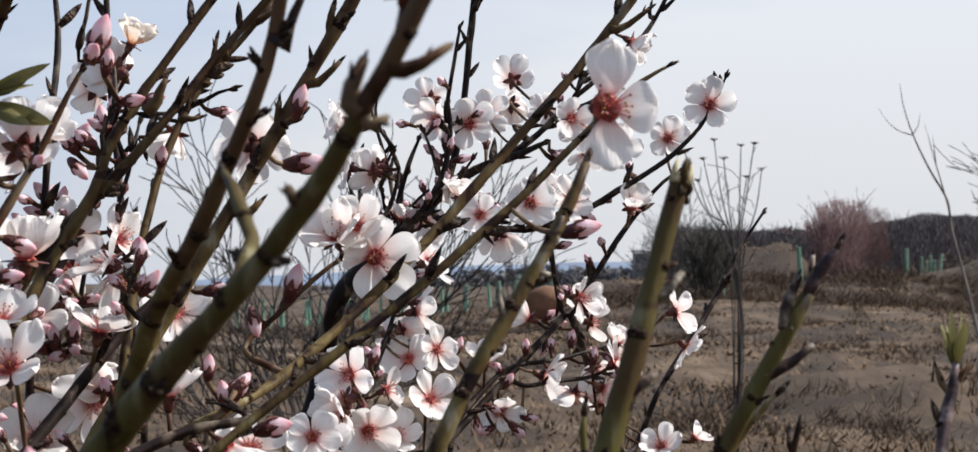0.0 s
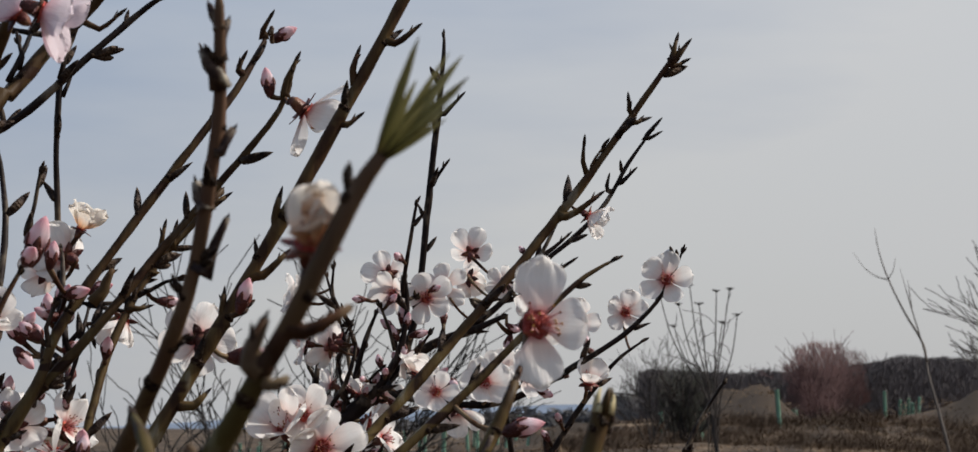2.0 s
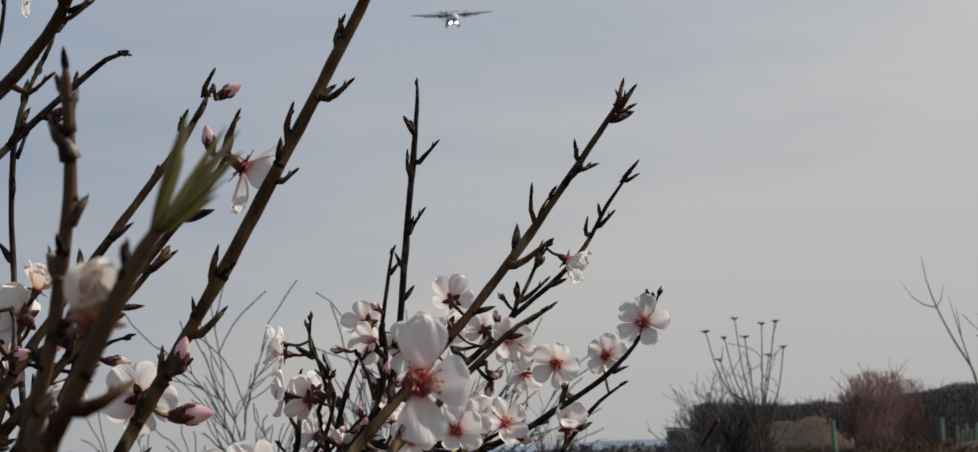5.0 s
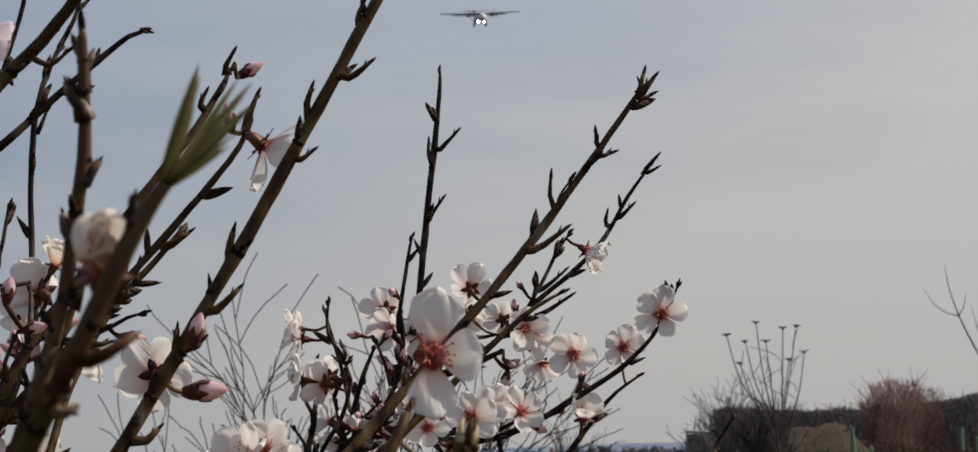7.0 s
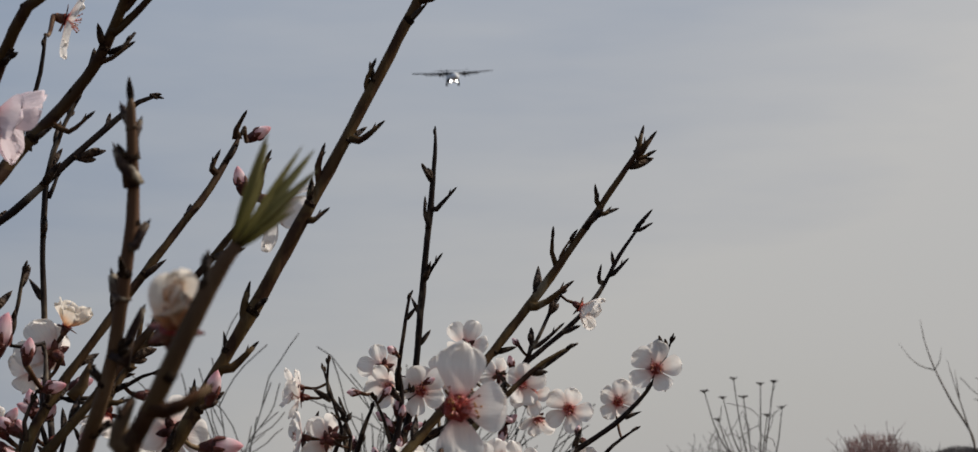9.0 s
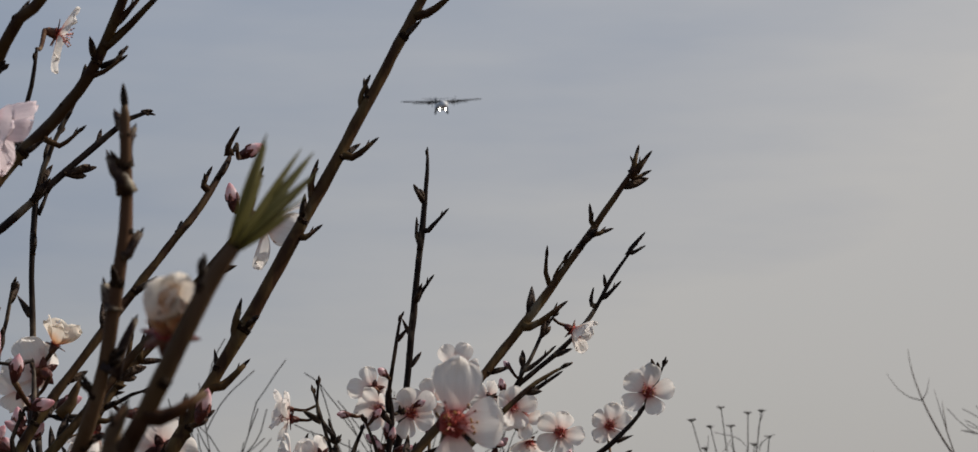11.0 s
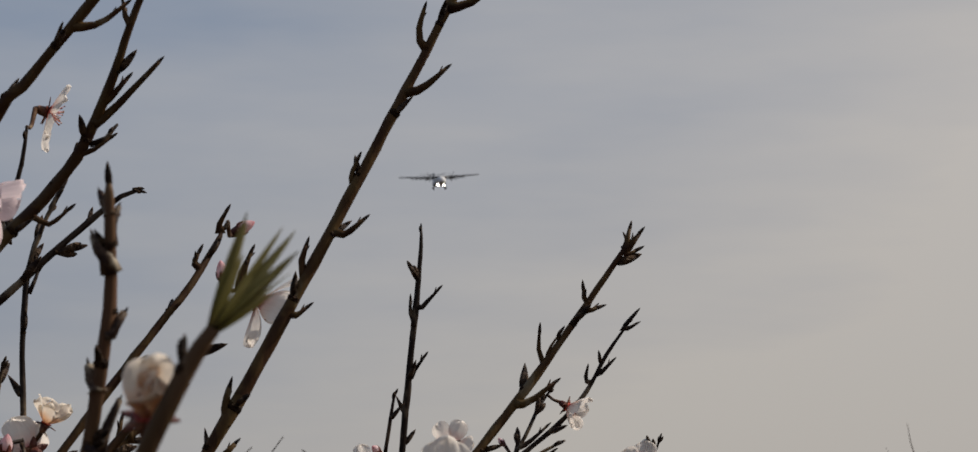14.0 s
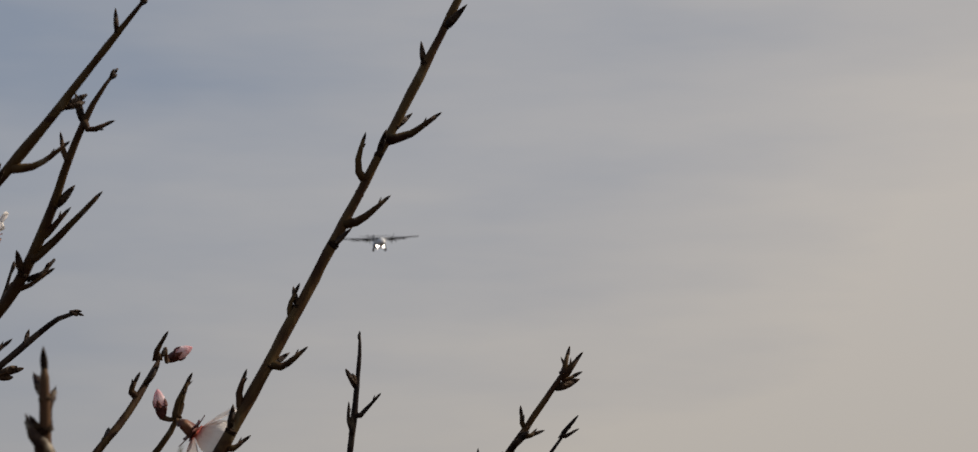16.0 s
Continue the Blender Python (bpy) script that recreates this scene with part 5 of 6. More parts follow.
limb("stem", OLIVE, True, [(-0.0534, 0.5714, 1.1211, 0.00269), (-0.0429, 0.5761, 1.1431, 0.00271), (-0.0329, 0.5805, 1.1602, 0.00243), (-0.0230, 0.5855, 1.1774, 0.00214), (-0.0164, 0.5900, 1.1913, 0.00185), (-0.0141, 0.5920, 1.1975, 0.00175)])
limb("twig", DARK, False, [(0.0641, 1.5516, 1.0407, 0.00239), (0.0909, 1.5707, 1.0848, 0.00212), (0.1282, 1.5996, 1.1408, 0.00216), (0.1488, 1.6088, 1.1807, 0.00155), (0.1675, 1.6082, 1.2102, 0.00078)])
limb("twig", DARK, False, [(-0.0609, 1.3025, 1.0611, 0.00226), (-0.0252, 1.3315, 1.1044, 0.00180), (0.0122, 1.3510, 1.1131, 0.00130), (0.0533, 1.3805, 1.1237, 0.00080)])
limb("twig", DARK, False, [(-0.0104, 1.3315, 1.0980, 0.00154), (0.0119, 1.3412, 1.1006, 0.00155), (0.0309, 1.3510, 1.1029, 0.00117), (0.0464, 1.3607, 1.1112, 0.00066)])
limb("branch", DARK, True, [(-0.2181, 0.8835, 1.0914, 0.00306), (-0.2025, 0.9030, 1.1146, 0.00313), (-0.1860, 0.9225, 1.1389, 0.00284), (-0.1724, 0.9322, 1.1541, 0.00215), (-0.1608, 0.9420, 1.1592, 0.00145)])
limb("branch", DARK, True, [(-0.2456, 0.9533, 1.1320, 0.00275), (-0.2264, 0.9629, 1.1551, 0.00278), (-0.2135, 0.9707, 1.1780, 0.00243), (-0.2009, 0.9854, 1.2212, 0.00208), (-0.2003, 0.9960, 1.2456, 0.00154), (-0.2027, 1.0033, 1.2590, 0.00077)])
limb("branch", DARK, True, [(-0.1679, 0.8229, 1.0985, 0.00221), (-0.1467, 0.8326, 1.1081, 0.00224), (-0.1248, 0.8423, 1.1122, 0.00178), (-0.1422, 0.8524, 1.1184, 0.00041)])
limb("twig", DARK, False, [(-0.1852, 0.9512, 1.2316, 0.00110), (-0.1708, 0.9510, 1.2317, 0.00119), (-0.1583, 0.9558, 1.2367, 0.00120), (-0.1505, 0.9557, 1.2412, 0.00101), (-0.1410, 0.9556, 1.2440, 0.00037)])
limb("twig", BROWN, False, [(-0.1363, 0.9321, 1.1340, 0.00179), (-0.1219, 0.9417, 1.1493, 0.00154), (-0.1094, 0.9464, 1.1623, 0.00128), (-0.0981, 0.9512, 1.1715, 0.00101)])
limb("twig", BROWN, True, [(-0.1976, 0.7419, 1.1837, 0.00186), (-0.1865, 0.7465, 1.2045, 0.00158), (-0.1774, 0.7511, 1.2255, 0.00116), (-0.1716, 0.7529, 1.2371, 0.00073)])
limb("twig", DARK, False, [(-0.1048, 1.3712, 1.1808, 0.00159), (-0.0915, 1.3607, 1.2033, 0.00157), (-0.0861, 1.3604, 1.2259, 0.00118), (-0.0919, 1.3602, 1.2389, 0.00052)])
limb("twig", DARK, False, [(-0.1101, 1.2829, 1.0623, 0.00198), (-0.0969, 1.2922, 1.1057, 0.00174), (-0.0837, 1.3114, 1.1481, 0.00126), (-0.0770, 1.3211, 1.1698, 0.00076)])
limb("twig", DARK, False, [(-0.0878, 1.4282, 1.1916, 0.00151), (-0.0948, 1.4248, 1.2266, 0.00137), (-0.1015, 1.4224, 1.2500, 0.00123), (-0.1085, 1.4201, 1.2734, 0.00068)])
limb("twig", DARK, False, [(-0.1152, 1.4087, 1.1800, 0.00216), (-0.1125, 1.4070, 1.1993, 0.00203), (-0.1110, 1.4055, 1.2146, 0.00162)])
limb("twig", DARK, False, [(-0.0886, 1.3891, 1.1803, 0.00173), (-0.0940, 1.3872, 1.1992, 0.00160), (-0.0981, 1.3855, 1.2162, 0.00106)])
limb("twig", DARK, False, [(-0.0882, 1.4070, 1.2031, 0.00189), (-0.0817, 1.4046, 1.2300, 0.00162), (-0.0740, 1.4029, 1.2492, 0.00095)])
limb("twig", DARK, False, [(-0.0765, 1.3778, 1.1954, 0.00291), (-0.0614, 1.3759, 1.2180, 0.00238), (-0.0558, 1.3732, 1.2481, 0.00159), (-0.0577, 1.3710, 1.2706, 0.00093)])
limb("twig", DARK, False, [(-0.2034, 1.0220, 1.1886, 0.00138), (-0.1980, 1.0216, 1.2083, 0.00118), (-0.1934, 1.0213, 1.2253, 0.00079), (-0.1896, 1.0215, 1.2155, 0.00039)])
limb("twig", DARK, False, [(-0.2143, 0.9827, 1.1473, 0.00132), (-0.2104, 0.9824, 1.1635, 0.00113), (-0.2065, 0.9821, 1.1798, 0.00076)])
limb("twig", DARK, False, [(-0.1954, 0.9101, 1.3383, 0.00124), (-0.1908, 0.9087, 1.3534, 0.00115), (-0.1873, 0.9076, 1.3660, 0.00106), (-0.1853, 0.9062, 1.3812, 0.00071)])
limb("twig", DARK, False, [(-0.2166, 0.9977, 1.2576, 0.00116), (-0.2133, 0.9960, 1.2768, 0.00106), (-0.2111, 0.9947, 1.2905, 0.00077), (-0.2097, 0.9943, 1.2947, 0.00039)])
limb("twig", DARK, False, [(-0.2153, 1.0601, 1.3414, 0.00103), (-0.2117, 1.0591, 1.3532, 0.00124), (-0.2050, 1.0575, 1.3708, 0.00114), (-0.1982, 1.0564, 1.3840, 0.00062)])
limb("twig", GREEN, False, [(-0.0846, 0.4209, 1.1753, 0.00176), (-0.0866, 0.4259, 1.1794, 0.00189), (-0.0897, 0.4358, 1.1850, 0.00171), (-0.0931, 0.4458, 1.1895, 0.00070)])
limb("twig", BROWN, False, [(0.0424, 0.6200, 1.1075, 0.00130), (0.0451, 0.6200, 1.1205, 0.00120), (0.0463, 0.6200, 1.1263, 0.00100), (0.0471, 0.6200, 1.1307, 0.00050)])
limb("twig", GREEN, False, [(-0.0128, 0.5800, 1.1128, 0.00130), (-0.0142, 0.5800, 1.1233, 0.00120), (-0.0147, 0.5800, 1.1287, 0.00120), (-0.0141, 0.5800, 1.1343, 0.00040)])
limb("twig", OLIVE, False, [(0.0257, 0.6100, 1.1193, 0.00120), (0.0323, 0.6100, 1.1294, 0.00110), (0.0368, 0.6100, 1.1345, 0.00090), (0.0402, 0.6100, 1.1379, 0.00040)])
spur([(-0.0068, 0.8946, 1.4291, 0.00202), (-0.0013, 0.8943, 1.4310, 0.00163), (0.0087, 0.8931, 1.4378, 0.00096)], OLIVE)
spur([(-0.0238, 0.9006, 1.3951, 0.00175), (-0.0198, 0.9002, 1.3975, 0.00142), (-0.0121, 0.8991, 1.4039, 0.00083)], OLIVE)
spur([(-0.0228, 0.8971, 1.4153, 0.00175), (-0.0231, 0.8962, 1.4204, 0.00142), (-0.0209, 0.8948, 1.4284, 0.00083)], OLIVE)
spur([(-0.0545, 0.9110, 1.3366, 0.00161), (-0.0516, 0.9107, 1.3382, 0.00131), (-0.0460, 0.9098, 1.3428, 0.00077)], OLIVE)
spur([(-0.0715, 0.9136, 1.3221, 0.00161), (-0.0717, 0.9129, 1.3262, 0.00131), (-0.0696, 0.9117, 1.3329, 0.00077)], OLIVE)
spur([(-0.0740, 0.9167, 1.3039, 0.00135), (-0.0724, 0.9166, 1.3048, 0.00109), (-0.0694, 0.9162, 1.3072, 0.00064)], OLIVE)
spur([(-0.1013, 0.9133, 1.2662, 0.00173), (-0.1016, 0.9127, 1.2696, 0.00140), (-0.1002, 0.9118, 1.2750, 0.00082)], OLIVE)
spur([(-0.0510, 0.9069, 1.3600, 0.00121), (-0.0505, 0.9064, 1.3628, 0.00098), (-0.0483, 0.9056, 1.3676, 0.00058)], OLIVE)
spur([(-0.0357, 1.3897, 1.3848, 0.00143), (-0.0388, 1.3893, 1.3874, 0.00116), (-0.0418, 1.3883, 1.3928, 0.00068)], DARK)
spur([(-0.0346, 1.3924, 1.3694, 0.00163), (-0.0315, 1.3917, 1.3728, 0.00132), (-0.0244, 1.3904, 1.3804, 0.00078)], DARK)
spur([(-0.0401, 1.3939, 1.3607, 0.00163), (-0.0420, 1.3930, 1.3659, 0.00132), (-0.0420, 1.3916, 1.3741, 0.00078)], DARK)
spur([(-0.0412, 1.3898, 1.3256, 0.00162), (-0.0390, 1.3891, 1.3298, 0.00131), (-0.0330, 1.3876, 1.3381, 0.00077)], DARK)
spur([(0.0692, 1.0101, 1.3464, 0.00179), (0.0689, 1.0095, 1.3498, 0.00145), (0.0701, 1.0086, 1.3551, 0.00085)], OLIVE)
spur([(0.0698, 1.0100, 1.3470, 0.00179), (0.0712, 1.0096, 1.3489, 0.00145), (0.0746, 1.0089, 1.3531, 0.00085)], OLIVE)
spur([(0.0686, 1.0106, 1.3436, 0.00134), (0.0704, 1.0105, 1.3439, 0.00109), (0.0734, 1.0102, 1.3455, 0.00064)], OLIVE)
spur([(0.0505, 1.0145, 1.3217, 0.00149), (0.0493, 1.0141, 1.3242, 0.00121), (0.0489, 1.0133, 1.3284, 0.00071)], OLIVE)
spur([(0.0511, 1.0150, 1.3186, 0.00134), (0.0529, 1.0150, 1.3186, 0.00109), (0.0559, 1.0148, 1.3197, 0.00064)], OLIVE)
spur([(0.0302, 1.0191, 1.2956, 0.00134), (0.0285, 1.0182, 1.3009, 0.00109), (0.0289, 1.0168, 1.3093, 0.00064)], OLIVE)
spur([(0.0325, 1.0185, 1.2992, 0.00075), (0.0340, 1.0179, 1.3023, 0.00060), (0.0382, 1.0169, 1.3084, 0.00035)], OLIVE)
spur([(0.0208, 1.0125, 1.2755, 0.00192), (0.0258, 1.0121, 1.2778, 0.00155), (0.0352, 1.0108, 1.2848, 0.00091)], OLIVE)
spur([(0.0931, 1.4136, 1.3599, 0.00186), (0.0953, 1.4131, 1.3626, 0.00151), (0.1003, 1.4121, 1.3684, 0.00089)], DARK)
spur([(0.0911, 1.4140, 1.3576, 0.00166), (0.0943, 1.4139, 1.3581, 0.00134), (0.0998, 1.4134, 1.3610, 0.00079)], DARK)
spur([(0.0779, 1.4187, 1.3309, 0.00166), (0.0801, 1.4184, 1.3330, 0.00134), (0.0850, 1.4175, 1.3379, 0.00079)], DARK)
spur([(0.0688, 1.4197, 1.3256, 0.00166), (0.0683, 1.4192, 1.3285, 0.00134), (0.0692, 1.4184, 1.3330, 0.00079)], DARK)
spur([(-0.1346, 0.7703, 1.3892, 0.00139), (-0.1307, 0.7700, 1.3911, 0.00112), (-0.1233, 0.7689, 1.3967, 0.00066)], OLIVE)
spur([(-0.1490, 0.7720, 1.3798, 0.00116), (-0.1488, 0.7715, 1.3829, 0.00094), (-0.1467, 0.7705, 1.3882, 0.00055)], OLIVE)
spur([(-0.1247, 0.8313, 1.4174, 0.00125), (-0.1218, 0.8313, 1.4176, 0.00101), (-0.1170, 0.8309, 1.4197, 0.00060)], OLIVE)
spur([(-0.1324, 0.8333, 1.4064, 0.00150), (-0.1339, 0.8328, 1.4091, 0.00122), (-0.1347, 0.8320, 1.4137, 0.00072)], OLIVE)
spur([(-0.1403, 0.8383, 1.3779, 0.00150), (-0.1380, 0.8378, 1.3803, 0.00122), (-0.1330, 0.8369, 1.3858, 0.00072)], OLIVE)
spur([(-0.1441, 0.8370, 1.3677, 0.00187), (-0.1366, 0.8358, 1.3747, 0.00151), (-0.1206, 0.8328, 1.3911, 0.00089)], OLIVE)
spur([(-0.1493, 0.8370, 1.3563, 0.00124), (-0.1455, 0.8367, 1.3577, 0.00101), (-0.1386, 0.8359, 1.3623, 0.00059)], OLIVE)
spur([(-0.1625, 0.8417, 1.3296, 0.00112), (-0.1598, 0.8414, 1.3312, 0.00091), (-0.1544, 0.8406, 1.3356, 0.00053)], OLIVE)
spur([(-0.1136, 0.9702, 1.3479, 0.00158), (-0.1126, 0.9697, 1.3510, 0.00128), (-0.1094, 0.9687, 1.3567, 0.00075)], OLIVE)
spur([(-0.1235, 0.9727, 1.3340, 0.00143), (-0.1231, 0.9723, 1.3359, 0.00116), (-0.1213, 0.9717, 1.3394, 0.00068)], OLIVE)
spur([(-0.1001, 0.9394, 1.3202, 0.00166), (-0.0992, 0.9386, 1.3252, 0.00134), (-0.0950, 0.9370, 1.3339, 0.00079)], OLIVE)
spur([(-0.0649, 0.3814, 1.1983, 0.00187), (-0.0645, 0.3814, 1.2012, 0.00152), (-0.0625, 0.3813, 1.2060, 0.00089)], BROWN)
spur([(-0.0556, 0.3762, 1.2036, 0.00152), (-0.0528, 0.3762, 1.2045, 0.00123), (-0.0479, 0.3761, 1.2078, 0.00073)], BROWN)
spur([(-0.0623, 0.3824, 1.1947, 0.00133), (-0.0609, 0.3824, 1.1949, 0.00107), (-0.0586, 0.3824, 1.1961, 0.00063)], BROWN)
spur([(-0.0739, 0.3927, 1.1812, 0.00147), (-0.0753, 0.3927, 1.1822, 0.00119), (-0.0766, 0.3927, 1.1844, 0.00070)], BROWN)
spur([(0.0381, 0.6002, 1.1442, 0.00191), (0.0414, 0.6002, 1.1458, 0.00155), (0.0475, 0.6000, 1.1506, 0.00091)], BROWN)
spur([(0.0396, 0.6001, 1.1550, 0.00208), (0.0400, 0.6000, 1.1602, 0.00169), (0.0433, 0.5998, 1.1691, 0.00099)], BROWN)
spur([(0.0473, 0.5998, 1.1667, 0.00122), (0.0465, 0.5998, 1.1697, 0.00098), (0.0469, 0.5997, 1.1744, 0.00058)], BROWN)
spur([(-0.0005, 0.5073, 1.1651, 0.00147), (0.0008, 0.5072, 1.1666, 0.00119), (0.0036, 0.5072, 1.1700, 0.00070)], BROWN)
spur([(-0.0068, 0.5036, 1.1443, 0.00160), (-0.0052, 0.5036, 1.1450, 0.00130), (-0.0020, 0.5036, 1.1474, 0.00076)], BROWN)
spur([(-0.0853, 0.5135, 1.2665, 0.00194), (-0.0870, 0.5134, 1.2682, 0.00157), (-0.0886, 0.5132, 1.2717, 0.00092)], BROWN)
spur([(-0.0850, 0.5126, 1.2778, 0.00134), (-0.0862, 0.5125, 1.2793, 0.00109), (-0.0872, 0.5123, 1.2820, 0.00064)], BROWN)
spur([(-0.0843, 0.5168, 1.2490, 0.00180), (-0.0834, 0.5167, 1.2507, 0.00145), (-0.0811, 0.5164, 1.2540, 0.00085)], BROWN)
spur([(-0.0889, 0.5259, 1.2369, 0.00197), (-0.0902, 0.5258, 1.2390, 0.00160), (-0.0910, 0.5255, 1.2426, 0.00094)], BROWN)
spur([(-0.0883, 0.5301, 1.2212, 0.00168), (-0.0876, 0.5297, 1.2261, 0.00136), (-0.0838, 0.5290, 1.2346, 0.00080)], BROWN)
spur([(-0.0844, 0.5130, 1.2722, 0.00134), (-0.0841, 0.5129, 1.2745, 0.00109), (-0.0825, 0.5125, 1.2785, 0.00064)], BROWN)
spur([(0.0920, 0.6398, 1.1358, 0.00130), (0.0899, 0.6398, 1.1384, 0.00105), (0.0881, 0.6398, 1.1432, 0.00062)], BROWN)
spur([(0.0934, 0.6398, 1.1394, 0.00111), (0.0951, 0.6397, 1.1410, 0.00090), (0.0986, 0.6396, 1.1447, 0.00053)], BROWN)
spur([(-0.1534, 0.9357, 1.2418, 0.00271), (-0.1528, 0.9357, 1.2455, 0.00219), (-0.1497, 0.9355, 1.2521, 0.00129)], OLIVE)
spur([(-0.1734, 0.9410, 1.2368, 0.00245), (-0.1728, 0.9409, 1.2401, 0.00198), (-0.1701, 0.9408, 1.2459, 0.00117)], OLIVE)
spur([(-0.1003, 0.8992, 1.2587, 0.00208), (-0.1009, 0.8987, 1.2640, 0.00169), (-0.0991, 0.8979, 1.2723, 0.00099)], OLIVE)
spur([(-0.1053, 0.9008, 1.2414, 0.00208), (-0.1025, 0.9006, 1.2440, 0.00169), (-0.0966, 0.9001, 1.2500, 0.00099)], OLIVE)
spur([(-0.1201, 0.9024, 1.2216, 0.00208), (-0.1214, 0.9019, 1.2265, 0.00169), (-0.1209, 0.9012, 1.2340, 0.00099)], OLIVE)
spur([(-0.1342, 0.9152, 1.1895, 0.00184), (-0.1326, 0.9151, 1.1910, 0.00149), (-0.1292, 0.9148, 1.1945, 0.00088)], OLIVE)
spur([(-0.1348, 0.9428, 1.2697, 0.00219), (-0.1308, 0.9427, 1.2712, 0.00177), (-0.1236, 0.9423, 1.2762, 0.00104)], OLIVE)
spur([(-0.1452, 0.9441, 1.2541, 0.00191), (-0.1456, 0.9437, 1.2577, 0.00155), (-0.1444, 0.9432, 1.2632, 0.00091)], OLIVE)
spur([(-0.1629, 0.9510, 1.2297, 0.00165), (-0.1608, 0.9510, 1.2294, 0.00134), (-0.1577, 0.9509, 1.2303, 0.00079)], OLIVE)
spur([(0.0295, 1.4114, 1.2846, 0.00163), (0.0340, 1.4112, 1.2879, 0.00132), (0.0431, 1.4105, 1.2962, 0.00078)], DARK)
spur([(0.0218, 1.4129, 1.2672, 0.00184), (0.0308, 1.4128, 1.2701, 0.00149), (0.0470, 1.4121, 1.2808, 0.00087)], DARK)
spur([(-0.0164, 1.3833, 1.2542, 0.00180), (-0.0103, 1.3836, 1.2527, 0.00145), (-0.0012, 1.3836, 1.2542, 0.00086)], DARK)
spur([(-0.0222, 0.5803, 1.1773, 0.00134), (-0.0218, 0.5803, 1.1796, 0.00109), (-0.0199, 0.5802, 1.1837, 0.00064)], BROWN)
spur([(-0.0341, 0.5757, 1.1573, 0.00125), (-0.0356, 0.5757, 1.1596, 0.00101), (-0.0365, 0.5757, 1.1636, 0.00059)], BROWN)
spur([(-0.0270, 0.5785, 1.1701, 0.00134), (-0.0253, 0.5785, 1.1690, 0.00108), (-0.0230, 0.5785, 1.1685, 0.00064)], BROWN)
spur([(-0.1525, 0.9606, 1.2516, 0.00167), (-0.1533, 0.9605, 1.2568, 0.00135), (-0.1518, 0.9604, 1.2648, 0.00079)], OLIVE)
flower((-0.0083, 0.5997, 1.2128), (0.24, -0.97, 0.05), 0.0190, "00111", "big")
flower((0.0784, 1.3985, 1.2478), (0.20, -0.98, 0.10), 0.0146, "11111", "x")
flower((0.0990, 1.3480, 1.2655), (-0.10, -0.98, 0.15), 0.0168, "11111", "x")
flower((-0.0687, 1.4096, 1.2708), (-0.34, 0.91, 0.23), 0.0155, "11111", "x")
flower((-0.0645, 1.3997, 1.2578), (-0.52, -0.83, -0.21), 0.0155, "11111", "x")
flower((-0.0444, 1.3845, 1.2548), (0.10, -0.99, 0.10), 0.0159, "11111", "x")
flower((-0.0167, 1.4488, 1.2870), (-0.09, 0.83, 0.55), 0.0155, "11111", "x")
flower((-0.0183, 1.4391, 1.2703), (0.19, 0.96, -0.19), 0.0155, "11111", "x")
flower((-0.0995, 0.9511, 1.1807), (-0.40, -0.70, 0.60), 0.0175, "11111", "x")
flower((-0.0839, 0.9560, 1.1725), (0.39, -0.87, -0.29), 0.0185, "11111", "x")
flower((-0.0777, 1.3019, 1.1143), (-0.34, -0.88, 0.34), 0.0155, "11111", "x")
flower((-0.1293, 0.9008, 1.2158), (-0.30, 0.93, 0.20), 0.0165, "11111", "x")
flower((-0.2257, 1.1013, 1.2534), (-0.44, 0.89, 0.11), 0.0180, "11111", "x")
flower((-0.1918, 0.9321, 1.1692), (-0.72, -0.36, 0.60), 0.0170, "11011", "x")
flower((-0.1899, 0.9372, 1.1641), (0.74, -0.25, -0.62), 0.0160, "01110", "x")
flower((-0.1928, 0.7601, 1.1705), (0.05, -0.15, 0.99), 0.0190, "11111", "x")
flower((-0.0109, 1.2259, 1.2028), (0.10, -0.99, 0.10), 0.0146, "11111", "x")
flower((0.0180, 1.3889, 1.2589), (0.31, -0.94, 0.10), 0.0146, "11111", "x")
flower((-0.1011, 1.3605, 1.2238), (-0.75, 0.65, 0.11), 0.0164, "11111", "x")
flower((-0.1161, 1.3607, 1.2256), (-0.99, -0.11, 0.11), 0.0155, "11111", "x")
flower((-0.1260, 1.4303, 1.2597), (-0.98, -0.20, 0.05), 0.0146, "11111", "x")
flower((-0.0562, 1.3802, 1.2194), (0.57, -0.46, -0.68), 0.0146, "11011", "x")
flower((-0.0335, 1.4193, 1.2641), (0.22, -0.97, -0.11), 0.0155, "11111", "x")
flower((0.0832, 1.3850, 1.1410), (0.96, 0.16, 0.21), 0.0164, "11111", "x")
flower((0.0904, 1.3902, 1.1199), (0.84, -0.11, -0.53), 0.0155, "11111", "x")
flower((0.0354, 1.3612, 1.0848), (0.11, 0.53, 0.84), 0.0155, "11111", "x")
flower((-0.1106, 1.2525, 1.0938), (-0.80, 0.53, -0.27), 0.0182, "11110", "x")
flower((-0.0893, 1.2822, 1.0975), (0.91, -0.23, 0.34), 0.0146, "11100", "x")
flower((-0.2008, 0.9530, 1.1115), (0.11, -0.89, -0.44), 0.0190, "11111", "x")
flower((-0.2020, 0.7827, 1.1328), (-0.23, -0.79, 0.57), 0.0180, "11111", "x")
flower((-0.2256, 0.9517, 1.2225), (0.62, -0.49, 0.62), 0.0170, "11111", "x")
